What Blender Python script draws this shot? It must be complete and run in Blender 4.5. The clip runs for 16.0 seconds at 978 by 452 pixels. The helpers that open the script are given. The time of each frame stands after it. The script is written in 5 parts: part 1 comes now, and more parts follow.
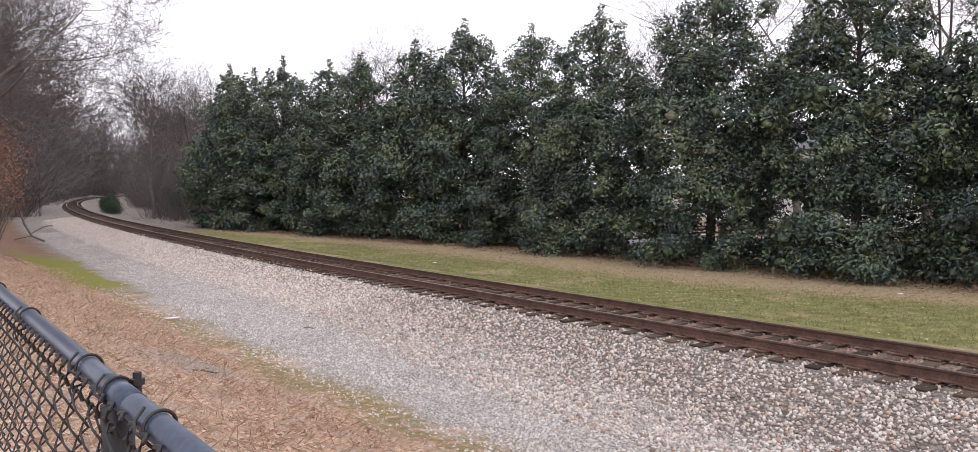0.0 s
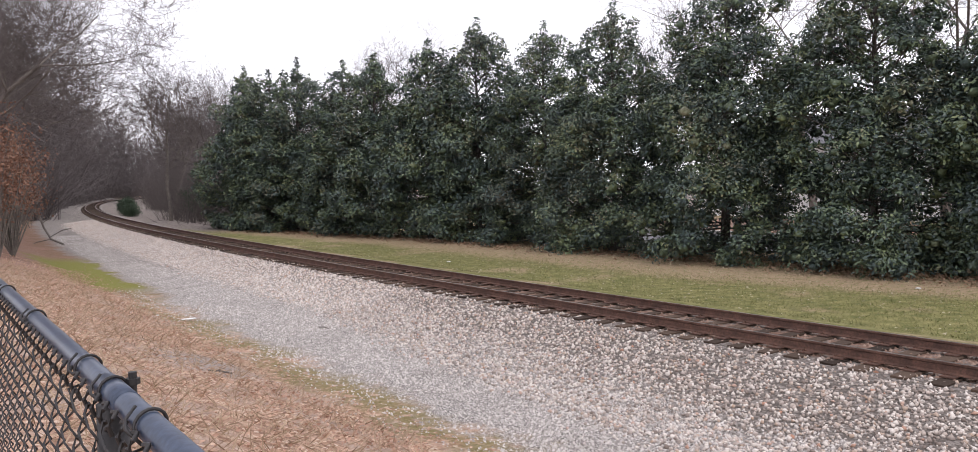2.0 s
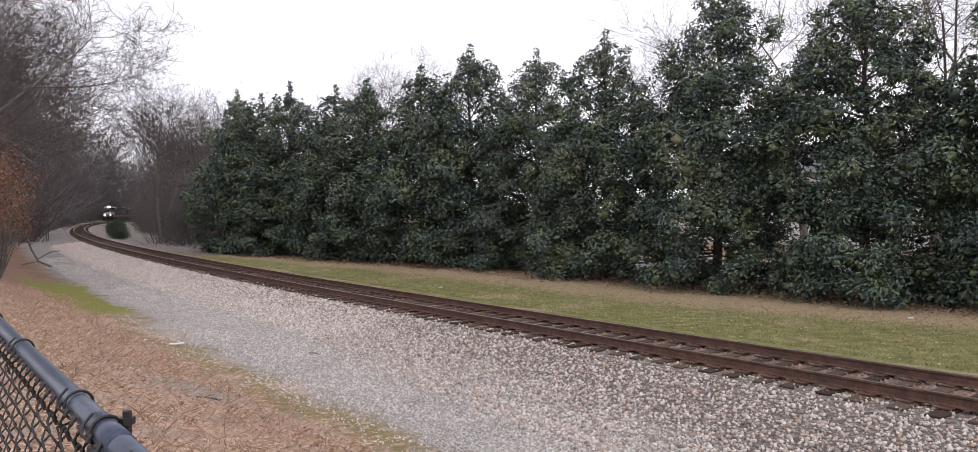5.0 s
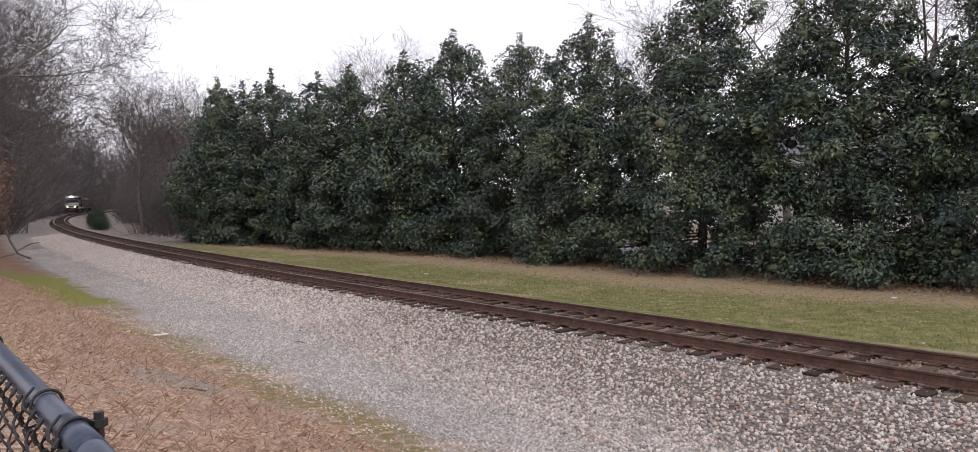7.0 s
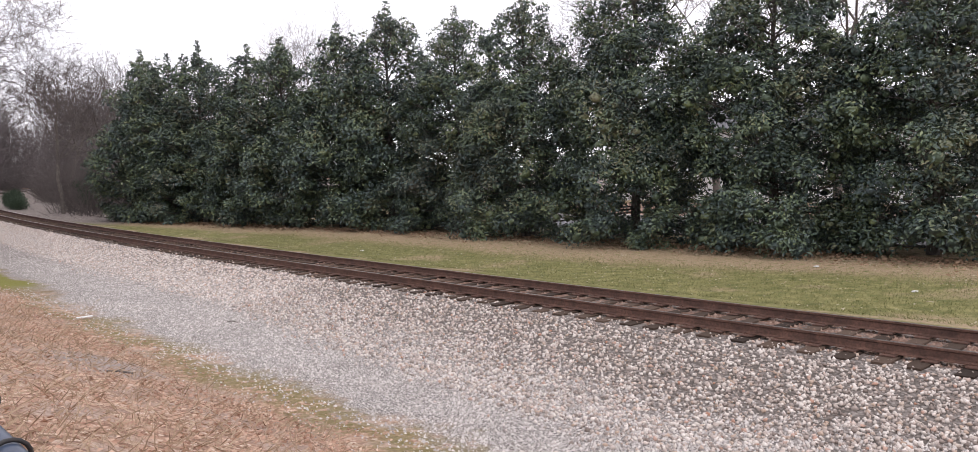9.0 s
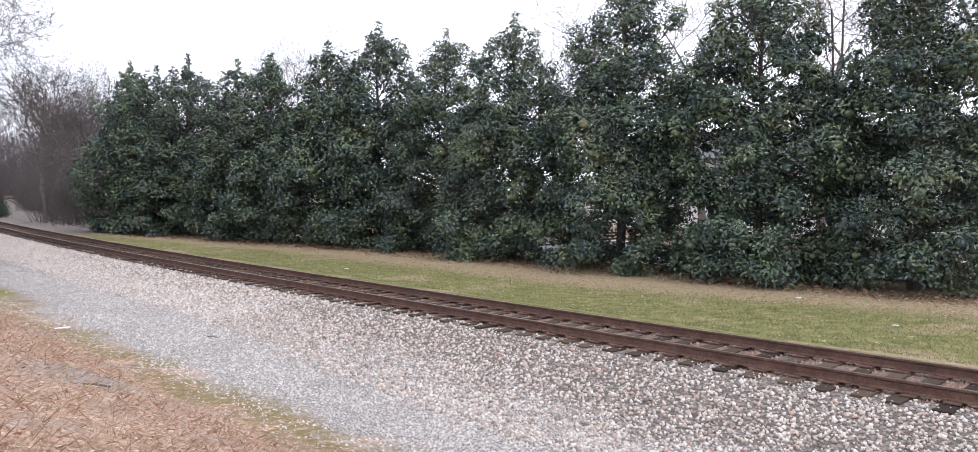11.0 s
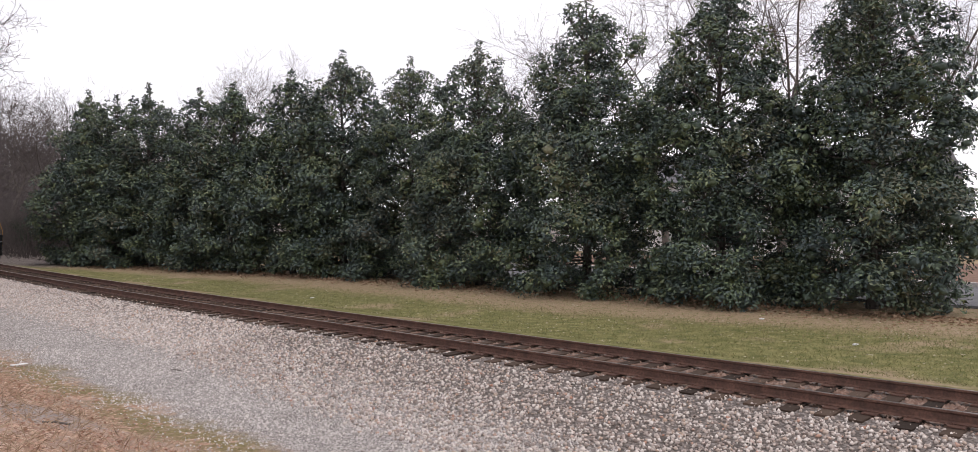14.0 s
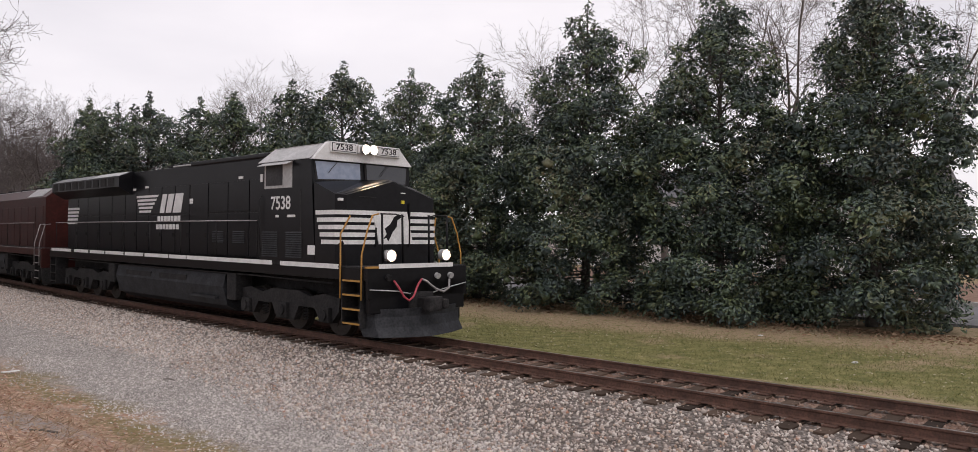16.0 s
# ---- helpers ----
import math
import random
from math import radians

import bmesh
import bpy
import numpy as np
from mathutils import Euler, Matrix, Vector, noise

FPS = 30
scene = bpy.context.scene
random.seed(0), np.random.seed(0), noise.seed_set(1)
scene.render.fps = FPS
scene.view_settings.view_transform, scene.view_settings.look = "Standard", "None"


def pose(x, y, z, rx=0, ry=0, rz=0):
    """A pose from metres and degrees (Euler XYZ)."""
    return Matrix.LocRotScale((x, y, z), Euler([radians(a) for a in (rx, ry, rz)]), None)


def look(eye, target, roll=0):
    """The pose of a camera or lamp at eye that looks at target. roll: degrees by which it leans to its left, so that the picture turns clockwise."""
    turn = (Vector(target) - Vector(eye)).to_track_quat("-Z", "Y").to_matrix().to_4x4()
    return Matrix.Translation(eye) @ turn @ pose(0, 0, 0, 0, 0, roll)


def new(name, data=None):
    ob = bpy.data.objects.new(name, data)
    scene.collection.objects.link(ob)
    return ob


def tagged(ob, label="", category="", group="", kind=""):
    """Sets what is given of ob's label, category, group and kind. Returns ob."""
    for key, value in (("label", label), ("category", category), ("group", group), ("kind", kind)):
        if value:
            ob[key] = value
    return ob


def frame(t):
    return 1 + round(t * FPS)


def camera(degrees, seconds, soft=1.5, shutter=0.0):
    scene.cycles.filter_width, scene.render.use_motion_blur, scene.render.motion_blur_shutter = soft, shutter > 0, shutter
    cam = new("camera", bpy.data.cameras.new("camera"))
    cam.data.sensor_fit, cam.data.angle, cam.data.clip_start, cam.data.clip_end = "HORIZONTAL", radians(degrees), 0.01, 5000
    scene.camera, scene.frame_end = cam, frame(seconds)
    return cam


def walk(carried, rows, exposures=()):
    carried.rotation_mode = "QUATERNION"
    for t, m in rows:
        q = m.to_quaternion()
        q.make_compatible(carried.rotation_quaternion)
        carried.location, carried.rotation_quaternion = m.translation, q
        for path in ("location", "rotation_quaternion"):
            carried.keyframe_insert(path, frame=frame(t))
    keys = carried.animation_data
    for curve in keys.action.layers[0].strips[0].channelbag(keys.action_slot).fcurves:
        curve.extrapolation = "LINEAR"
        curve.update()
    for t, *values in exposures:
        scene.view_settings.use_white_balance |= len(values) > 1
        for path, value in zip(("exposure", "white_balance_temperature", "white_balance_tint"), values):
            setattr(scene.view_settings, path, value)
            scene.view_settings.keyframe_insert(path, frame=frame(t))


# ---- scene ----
cam = camera(64.6, 16.0, soft=0.6)


def held(x, y, z, yaw, pitch, roll):
    """The pose of a held camera: yaw to the left from +y, pitch up, roll to its left."""
    return pose(x, y, z, 0, 0, yaw) @ pose(0, 0, 0, 90 + pitch, 0, 0) @ pose(0, 0, 0, 0, 0, roll)


# seconds, place, yaw, pitch, roll of the hand-held camera
PATH = [
    (0, 0.000, -0.000, 2.500, -0.00, -2.79, -0.00),
    (0.5, 0.015, -0.023, 2.500, 1.57, -3.18, 0.36),
    (1, 0.053, -0.044, 2.502, 0.69, -2.19, -0.72),
    (1.5, 0.065, -0.038, 2.505, -0.02, -2.87, -0.35),
    (2, 0.045, -0.013, 2.501, 1.10, -2.90, -0.68),
    (2.5, 0.016, 0.030, 2.499, 0.02, -2.70, -0.39),
    (3, -0.016, 0.085, 2.496, -1.07, -2.57, -0.52),
    (3.5, -0.044, 0.122, 2.494, -0.18, -1.80, -1.26),
    (3.7, -0.048, 0.103, 2.496, -0.17, -0.88, 0.38),
    (5.8, 0.016, 0.057, 2.506, 0.69, -1.06, -0.42),
    (6, -0.001, 0.097, 2.504, -0.03, -0.69, -0.62),
    (6.5, -0.016, 0.150, 2.489, -0.84, -0.75, -0.46),
    (7, -0.032, 0.155, 2.493, -0.71, -2.04, -0.85),
    (7.5, -0.040, 0.164, 2.483, -0.29, -2.45, -1.26),
    (8, -0.044, 0.190, 2.496, -0.99, -2.09, -3.23),
    (8.5, -0.055, 0.249, 2.484, -2.79, -4.03, -3.09),
    (8.7, -0.026, 0.198, 2.472, -4.72, -4.01, -1.94),
    (10.8, 0.027, 0.150, 2.485, -5.95, -3.39, 0.57),
    (11, -0.012, 0.165, 2.480, -6.41, -2.32, 0.53),
    (11.5, -0.001, 0.172, 2.495, -7.28, -0.99, 0.05),
    (12, -0.018, 0.150, 2.503, -7.43, -0.87, -0.06),
    (12.5, -0.007, 0.151, 2.492, -7.62, -0.84, -0.34),
    (13, -0.023, 0.152, 2.502, -8.15, -0.30, -0.09),
    (13.5, -0.010, 0.150, 2.493, -8.06, -0.41, -0.23),
    (14, -0.034, 0.103, 2.506, -8.91, -0.41, -0.24),
    (14.5, -0.036, 0.154, 2.486, -8.20, -0.80, -0.27),
    (15, -0.038, 0.170, 2.520, -7.37, -0.32, 0.45),
    (15.5, -0.013, 0.210, 2.479, -8.78, 1.97, 1.11),
    (16, 0.010, 0.196, 2.474, -8.95, 0.59, 0.52),
]
# seconds, stops, kelvin, tint: the camera's own exposure
EXPOSURE = [(0.0, 0.6, 6500, 15.5), (3.5, 0.5, 6450, 15), (7.0, 0.23, 6500, 15.5), (8.7, 0.53, 6550, 16), (11.0, 0.88, 6080, 12), (12.5, 0.3, 6500, 14.5), (14.5, 0.27, 6650, 16), (15.0, 0.2, 6700, 16), (15.5, 0.0, 6750, 16), (16.0, -0.04, 6780, 16)]
walk(cam, [(r[0], held(*r[1:])) for r in PATH], EXPOSURE)

# ---- light ----
world = bpy.data.worlds.new("overcast")
scene.world = world
world.use_nodes = True
wn, wl = world.node_tree.nodes, world.node_tree.links
sky = wn.new("ShaderNodeTexSky")
sky.sky_type, sky.sun_disc, sky.sun_elevation, sky.sun_rotation = "NISHITA", False, radians(53), radians(148)
cloud_at = wn.new("ShaderNodeTexCoord")
cloud_map = wn.new("ShaderNodeMapping")
cloud_map.inputs["Scale"].default_value = (1.5, 1.5, 4.0)
cloud = wn.new("ShaderNodeTexNoise")
cloud.inputs["Scale"].default_value, cloud.inputs["Detail"].default_value = 1.6, 5
cloud_tone = wn.new("ShaderNodeValToRGB")
cloud_tone.color_ramp.elements[0].position, cloud_tone.color_ramp.elements[0].color = 0.3, (7.7, 7.75, 8.25, 1)
cloud_tone.color_ramp.elements[1].position, cloud_tone.color_ramp.elements[1].color = 0.7, (9.7, 9.7, 10.1, 1)
veil = wn.new("ShaderNodeMix")
veil.data_type = "RGBA"
veil.inputs["Factor"].default_value = 0.9
wl.new(cloud_at.outputs["Generated"], cloud_map.inputs["Vector"])
wl.new(cloud_map.outputs["Vector"], cloud.inputs["Vector"])
wl.new(cloud.outputs["Fac"], cloud_tone.inputs["Fac"])
wl.new(sky.outputs["Color"], veil.inputs["A"])
wl.new(cloud_tone.outputs["Color"], veil.inputs["B"])
wl.new(veil.outputs["Result"], wn["Background"].inputs["Color"])
wn["Background"].inputs["Strength"].default_value = 0.11

sun = new("sun", bpy.data.lights.new("sun", "SUN"))
sun.data.energy, sun.data.angle, sun.data.color = 0.7, radians(25), (1, 0.97, 0.93)
sun.matrix_basis = look((0, 0, 60), (-24, 38, 0))


# ---- materials ----
class Nodes:
    """A short way to write node materials."""

    def __init__(self, name, rough=0.8, metal=0.0, spec=0.5):
        self.mat = bpy.data.materials.new(name)
        self.mat.use_nodes = True
        self.n, self.l = self.mat.node_tree.nodes, self.mat.node_tree.links
        self.bsdf = self.n["Principled BSDF"]
        self.set("Roughness", rough), self.set("Metallic", metal), self.set("Specular IOR Level", spec)

    def set(self, name, value):
        if isinstance(value, bpy.types.NodeSocket):
            self.l.new(value, self.bsdf.inputs[name])
        else:
            self.bsdf.inputs[name].default_value = value

    def add(self, kind, **values):
        node = self.n.new(kind)
        for key, value in values.items():
            sock = node.inputs[key.replace("_", " ")]
            if isinstance(value, bpy.types.NodeSocket):
                self.l.new(value, sock)
            else:
                sock.default_value = value
        return node

    def where(self):
        return self.add("ShaderNodeTexCoord").outputs["Object"]

    def noise(self, scale, detail=4, vector=None):
        return self.add("ShaderNodeTexNoise", Scale=scale, Detail=detail, Vector=vector or self.where()).outputs["Fac"]

    def cells(self, scale, vector=None, out="Distance"):
        return self.add("ShaderNodeTexVoronoi", Scale=scale, Vector=vector or self.where()).outputs[out]

    def ramp(self, fac, *stops):
        node = self.n.new("ShaderNodeValToRGB")
        while len(node.color_ramp.elements) < len(stops):
            node.color_ramp.elements.new(0.5)
        for e, (p, c) in zip(node.color_ramp.elements, stops):
            e.position, e.color = p, (*c, 1) if len(c) == 3 else c
        self.l.new(fac, node.inputs["Fac"])
        return node.outputs["Color"]

    def math(self, op, a, b=0.0, c=0.0, clamp=False):
        node = self.n.new("ShaderNodeMath")
        node.operation, node.use_clamp = op, clamp
        for sock, value in zip(node.inputs, (a, b, c)):
            if isinstance(value, bpy.types.NodeSocket):
                self.l.new(value, sock)
            else:
                sock.default_value = value
        return node.outputs[0]

    def step(self, x, lo, hi):
        """0 below lo, 1 above hi."""
        node = self.add("ShaderNodeMapRange", Value=x, From_Min=lo, From_Max=hi)
        node.interpolation_type = "SMOOTHSTEP"
        return node.outputs[0]

    def mix(self, fac, a, b, blend="MIX"):
        node = self.n.new("ShaderNodeMix")
        node.data_type, node.blend_type = "RGBA", blend
        for name, value in (("Factor", fac), ("A", a), ("B", b)):
            sock = [s for s in node.inputs if s.name == name and (s.type == "RGBA" or name == "Factor")][0]
            if isinstance(value, bpy.types.NodeSocket):
                self.l.new(value, sock)
            else:
                sock.default_value = value if name == "Factor" else (*value, 1)
        return [s for s in node.outputs if s.type == "RGBA"][0]

    def island(self):
        return self.n.new("ShaderNodeNewGeometry").outputs["Random Per Island"]

    def object_random(self):
        return self.n.new("ShaderNodeObjectInfo").outputs["Random"]

    def bump(self, height, strength=0.5, distance=0.01):
        self.l.new(self.add("ShaderNodeBump", Height=height, Strength=strength, Distance=distance).outputs[0], self.bsdf.inputs["Normal"])

    def colour(self, value):
        self.set("Base Color", value if isinstance(value, bpy.types.NodeSocket) else (*value, 1))
        return self


def worn(name, a, b, scale, rough=0.7, metal=0.0, bump=0.3, depth=0.004, spec=0.5):
    """A surface between two colours, at two scales of noise, with a fine relief."""
    m = Nodes(name, rough, metal, spec)
    fac = m.math("MULTIPLY", m.noise(scale), m.noise(scale * 6.3, 6))
    m.colour(m.ramp(fac, (0.12, a), (0.42, b)))
    m.bump(m.noise(scale * 12, 5), bump, depth)
    return m.mat


def foliage(name, stops, rough=0.45, spec=0.5):
    m = Nodes(name, rough, 0, spec)
    m.colour(m.ramp(m.math("ADD", m.math("MULTIPLY", m.island(), 0.5), m.math("MULTIPLY", m.noise(0.8, 3), 0.5)), *stops))
    return m.mat


def magnolia_leaf():
    """Leathery leaves: dull blue-green, some boughs painted yellow-green as if lit, some leaves showing their brown
    undersides; no two trees alike.
    """
    m = Nodes("magnolia_leaf", 0.46, 0, 0.42)
    shift = m.n.new("ShaderNodeVectorMath")
    shift.operation = "ADD"
    m.l.new(m.where(), shift.inputs[0])
    far = m.math("MULTIPLY", m.n.new("ShaderNodeObjectInfo").outputs["Random"], 60.0)
    m.l.new(far, shift.inputs[1])
    at = shift.outputs[0]
    # noise that colours whole boughs as lit or dark
    lit_bough = m.math("MULTIPLY_ADD", m.noise(0.75, 3, at), 1.9, -0.45, clamp=True)
    leaf = m.ramp(m.math("ADD", m.math("MULTIPLY", m.island(), 0.4), m.math("MULTIPLY", lit_bough, 0.6)), (0.0, (0.023, 0.036, 0.038)), (0.36, (0.053, 0.079, 0.072)), (0.6, (0.095, 0.134, 0.08)), (0.8, (0.18, 0.215, 0.1)), (0.95, (0.2, 0.15, 0.105)))
    brown = m.math("MULTIPLY", m.step(m.noise(0.33, 3, at), 0.5, 0.66), m.step(m.island(), 0.45, 0.75))
    m.colour(m.mix(m.math("MULTIPLY", brown, 0.5), leaf, (0.15, 0.115, 0.09)))
    return m.mat


LEAF = magnolia_leaf()
LEAF_DRY = foliage("dry_leaf", ((0.0, (0.1, 0.052, 0.035)), (0.5, (0.19, 0.092, 0.058)), (1.0, (0.3, 0.18, 0.12))), 0.8)
BUSH_LEAF = foliage("bush_leaf", ((0.0, (0.02, 0.035, 0.02)), (0.6, (0.04, 0.07, 0.035)), (1.0, (0.08, 0.11, 0.06))), 0.6)
BARK = worn("bark", (0.09, 0.075, 0.065), (0.2, 0.175, 0.155), 3, 0.95, bump=0.7, depth=0.02)
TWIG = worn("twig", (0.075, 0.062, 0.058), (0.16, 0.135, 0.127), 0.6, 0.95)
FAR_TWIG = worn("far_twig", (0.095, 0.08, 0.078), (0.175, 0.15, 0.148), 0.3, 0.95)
MAG_BARK = worn("magnolia_bark", (0.06, 0.05, 0.045), (0.12, 0.105, 0.095), 4, 0.95)


def ground_material():
    m = Nodes("ground", 0.95, 0, 0.25)
    uv = m.n.new("ShaderNodeUVMap").outputs[0]
    sep = m.add("ShaderNodeSeparateXYZ", Vector=uv)
    s, d0 = sep.outputs["X"], sep.outputs["Y"]
    w = m.where()
    wob = m.math("ADD", m.math("MULTIPLY", m.math("SUBTRACT", m.noise(0.5, 4), 0.5), 1.6),
                 m.math("MULTIPLY", m.math("SUBTRACT", m.noise(4, 4), 0.5), 0.9))
    d = m.math("ADD", d0, wob)
    # lawn, with straw-coloured patches and a dry band towards the hedge
    blades = m.noise(38, 8)
    green = m.ramp(m.math("MULTIPLY_ADD", m.noise(3, 5), 0.42, m.math("MULTIPLY", blades, 0.58)), (0.36, (0.075, 0.083, 0.027)), (0.5, (0.182, 0.178, 0.062)), (0.64, (0.335, 0.29, 0.135)))
    straw = m.ramp(m.noise(30, 8), (0.3, (0.255, 0.183, 0.111)), (0.7, (0.442, 0.34, 0.221)))
    dry = m.math("ADD", m.step(m.noise(0.35, 4), 0.54, 0.66), m.step(m.math("ADD", m.math("MULTIPLY_ADD", d, -1, m.math("MINIMUM", m.math("MULTIPLY", s, 0.02), m.math("MULTIPLY_ADD", s, 0.2, -1.9))), m.math("MULTIPLY", m.math("MAXIMUM", m.math("SUBTRACT", s, 30.0), 0.0), 0.13)), 6.6, 8.4), clamp=True)
    dry = m.math("MULTIPLY", dry, m.step(m.noise(5, 6), 0.3, 0.52))
    lawn = m.mix(dry, green, straw)
    verge = m.ramp(m.noise(6, 7), (0.35, (0.13, 0.105, 0.09)), (0.65, (0.3, 0.26, 0.235)))
    lawn = m.mix(m.step(s, 47, 56), lawn, verge)
    # broken stone of the track bed
    cell = m.add("ShaderNodeTexVoronoi", Scale=17, Vector=w)
    grey = m.ramp(m.add("ShaderNodeSeparateColor", Color=cell.outputs["Color"]).outputs[0], (0.0, (0.187, 0.157, 0.14)), (0.4, (0.357, 0.31, 0.281)), (0.75, (0.442, 0.395, 0.361)), (1.0, (0.544, 0.497, 0.463)))
    gap = m.step(cell.outputs["Distance"], 0.75, 0.35)
    ballast = m.mix(gap, (0.075, 0.065, 0.058), grey)
    # ground along the near track painted darker, for shade between the loose stones
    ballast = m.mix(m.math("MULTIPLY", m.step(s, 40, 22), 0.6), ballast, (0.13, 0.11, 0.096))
    # the finer, paler gravel of the service track
    fine = m.add("ShaderNodeTexVoronoi", Scale=42, Vector=w)
    pale = m.ramp(m.add("ShaderNodeSeparateColor", Color=fine.outputs["Color"]).outputs[0], (0.0, (0.27, 0.245, 0.225)), (0.5, (0.46, 0.425, 0.395)), (1.0, (0.63, 0.59, 0.555)))
    gravel = m.mix(m.step(fine.outputs["Distance"], 0.8, 0.35), (0.1, 0.09, 0.082), pale)
    gravel = m.mix(m.step(m.noise(0.8, 4), 0.5, 0.7), gravel, m.mix(0.45, gravel, (0.255, 0.221, 0.196)))
    # soil and dirt worked into it further along
    gravel = m.mix(m.math("MULTIPLY", m.step(s, 14, 40), 0.72), gravel, m.ramp(m.noise(2.2, 6), (0.35, (0.17, 0.148, 0.132)), (0.65, (0.3, 0.265, 0.24))))
    # fallen leaves and dead grass
    flake = m.add("ShaderNodeTexVoronoi", Scale=16, Vector=w)
    litter = m.ramp(m.add("ShaderNodeSeparateColor", Color=flake.outputs["Color"]).outputs[1], (0.0, (0.235, 0.135, 0.0935)), (0.45, (0.43, 0.271, 0.191)), (0.8, (0.528, 0.365, 0.266)), (1.0, (0.626, 0.496, 0.402)))
    soil = m.ramp(m.noise(18, 6), (0.3, (0.293, 0.201, 0.154)), (0.7, (0.508, 0.393, 0.322)))
    litter = m.mix(m.step(m.noise(1.3, 5), 0.45, 0.62), litter, soil)
    moss = m.ramp(m.noise(20, 5), (0.3, (0.14, 0.112, 0.045)), (0.7, (0.28, 0.222, 0.11)))
    band = m.math("MULTIPLY", m.step(d, 5.9, 6.4), m.step(d, 8.0, 7.1))
    litter = m.mix(m.math("MULTIPLY", band, m.math("MULTIPLY", m.step(m.noise(0.9, 3), 0.32, 0.52), m.step(m.noise(6, 5), 0.28, 0.55))), litter, moss)
    # redder leaves under the bank's trees, and one bare, grey, trodden place
    litter = m.mix(m.math("MULTIPLY", m.step(s, 15, 28), 0.75), litter, m.mix(m.noise(9, 5), (0.12, 0.06, 0.042), (0.3, 0.17, 0.122)))
    bare = m.math("ADD", m.math("POWER", m.math("SUBTRACT", s, 7.2), 2.0), m.math("MULTIPLY", m.math("POWER", m.math("SUBTRACT", d, 8.65), 2.0), 3.0))
    litter = m.mix(m.math("MULTIPLY", m.step(bare, 2.6, 0.7), m.step(m.noise(11, 6), 0.36, 0.6)), litter, m.ramp(m.noise(26, 6), (0.35, (0.2, 0.17, 0.155)), (0.65, (0.43, 0.39, 0.37))))
    patch = m.math("MULTIPLY", m.math("MULTIPLY", m.step(s, 19.5, 22), m.step(s, 36, 32)), m.math("MULTIPLY", m.step(d, 5.9, 6.4), m.step(d, 8.8, 8.0)))
    litter = m.mix(patch, litter, m.mix(0.7, moss, (0.19, 0.2, 0.035)))
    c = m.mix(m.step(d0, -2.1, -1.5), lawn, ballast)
    rust = m.math("MULTIPLY", m.step(m.math("ABSOLUTE", d0), 1.05, 0.6), m.step(m.noise(3.5, 4), 0.35, 0.6))
    c = m.mix(m.math("MULTIPLY", rust, 0.75), c, (0.2, 0.105, 0.07))
    c = m.mix(m.step(m.math("ADD", d, m.math("MULTIPLY", m.math("SUBTRACT", m.math("MINIMUM", m.math("MAXIMUM", s, 2.0), 13.0), 2.0), 0.12)), 3.5, 4.9), c, gravel)
    c = m.mix(m.math("MAXIMUM", m.step(d, 6.0, 6.9), patch), c, litter)
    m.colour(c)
    rise = m.math("ADD", m.math("MULTIPLY", m.step(cell.outputs["Distance"], 0.8, 0.0), 1.0), m.math("MULTIPLY", m.noise(90, 4), 0.6))
    m.bump(rise, 0.8, 0.03)
    return m.mat


GROUND = ground_material()
RUST = worn("rusty_rail_steel", (0.062, 0.033, 0.025), (0.175, 0.092, 0.066), 5, 0.7, 0.2)
RAIL_HEAD = worn("worn_rail_head", (0.25, 0.21, 0.19), (0.45, 0.42, 0.4), 3, 0.32, 0.9)
TIE_WOOD = Nodes("creosoted_wood", 0.95, 0, 0.2)
TIE_WOOD.colour(TIE_WOOD.mix(TIE_WOOD.object_random(), (0.03, 0.021, 0.016), (0.1, 0.068, 0.05)))
TIE_WOOD.bump(TIE_WOOD.noise(30, 6), 0.8, 0.01)
TIE_WOOD = TIE_WOOD.mat
STONE = Nodes("ballast_stone", 0.95, 0, 0.3)
STONE.colour(STONE.ramp(STONE.island(), (0.0, (0.2, 0.16, 0.138)), (0.28, (0.43, 0.367, 0.325)), (0.45, (0.47, 0.405, 0.362)), (0.52, (0.43, 0.32, 0.245)), (0.6, (0.53, 0.468, 0.42)), (0.93, (0.68, 0.62, 0.57)), (1.0, (0.4, 0.22, 0.15))))
STONE = STONE.mat
STAINED = foliage("rust_stained_stone", ((0.0, (0.1, 0.06, 0.045)), (0.5, (0.22, 0.14, 0.105)), (0.85, (0.34, 0.25, 0.2)), (1.0, (0.45, 0.38, 0.33))), 0.95, 0.3)
GRAVEL = foliage("gravel_stone", ((0.15, (0.15, 0.133, 0.12)), (0.45, (0.4, 0.365, 0.34)), (0.6, (0.51, 0.47, 0.44)), (0.9, (0.7, 0.65, 0.61))), 0.95, 0.3)
LITTER = foliage("litter_leaf", ((0.0, (0.2, 0.105, 0.07)), (0.4, (0.43, 0.265, 0.19)), (0.75, (0.56, 0.4, 0.3)), (1.0, (0.74, 0.61, 0.5))), 0.85, 0.3)
HEDGE_LITTER = foliage("hedge_litter_leaf", ((0.0, (0.14, 0.085, 0.055)), (0.5, (0.3, 0.19, 0.12)), (1.0, (0.46, 0.34, 0.23))), 0.8, 0.3)
PALE_LEAF = foliage("pale_leaf", ((0.0, (0.34, 0.281, 0.187)), (1.0, (0.561, 0.51, 0.383))), 0.8, 0.3)
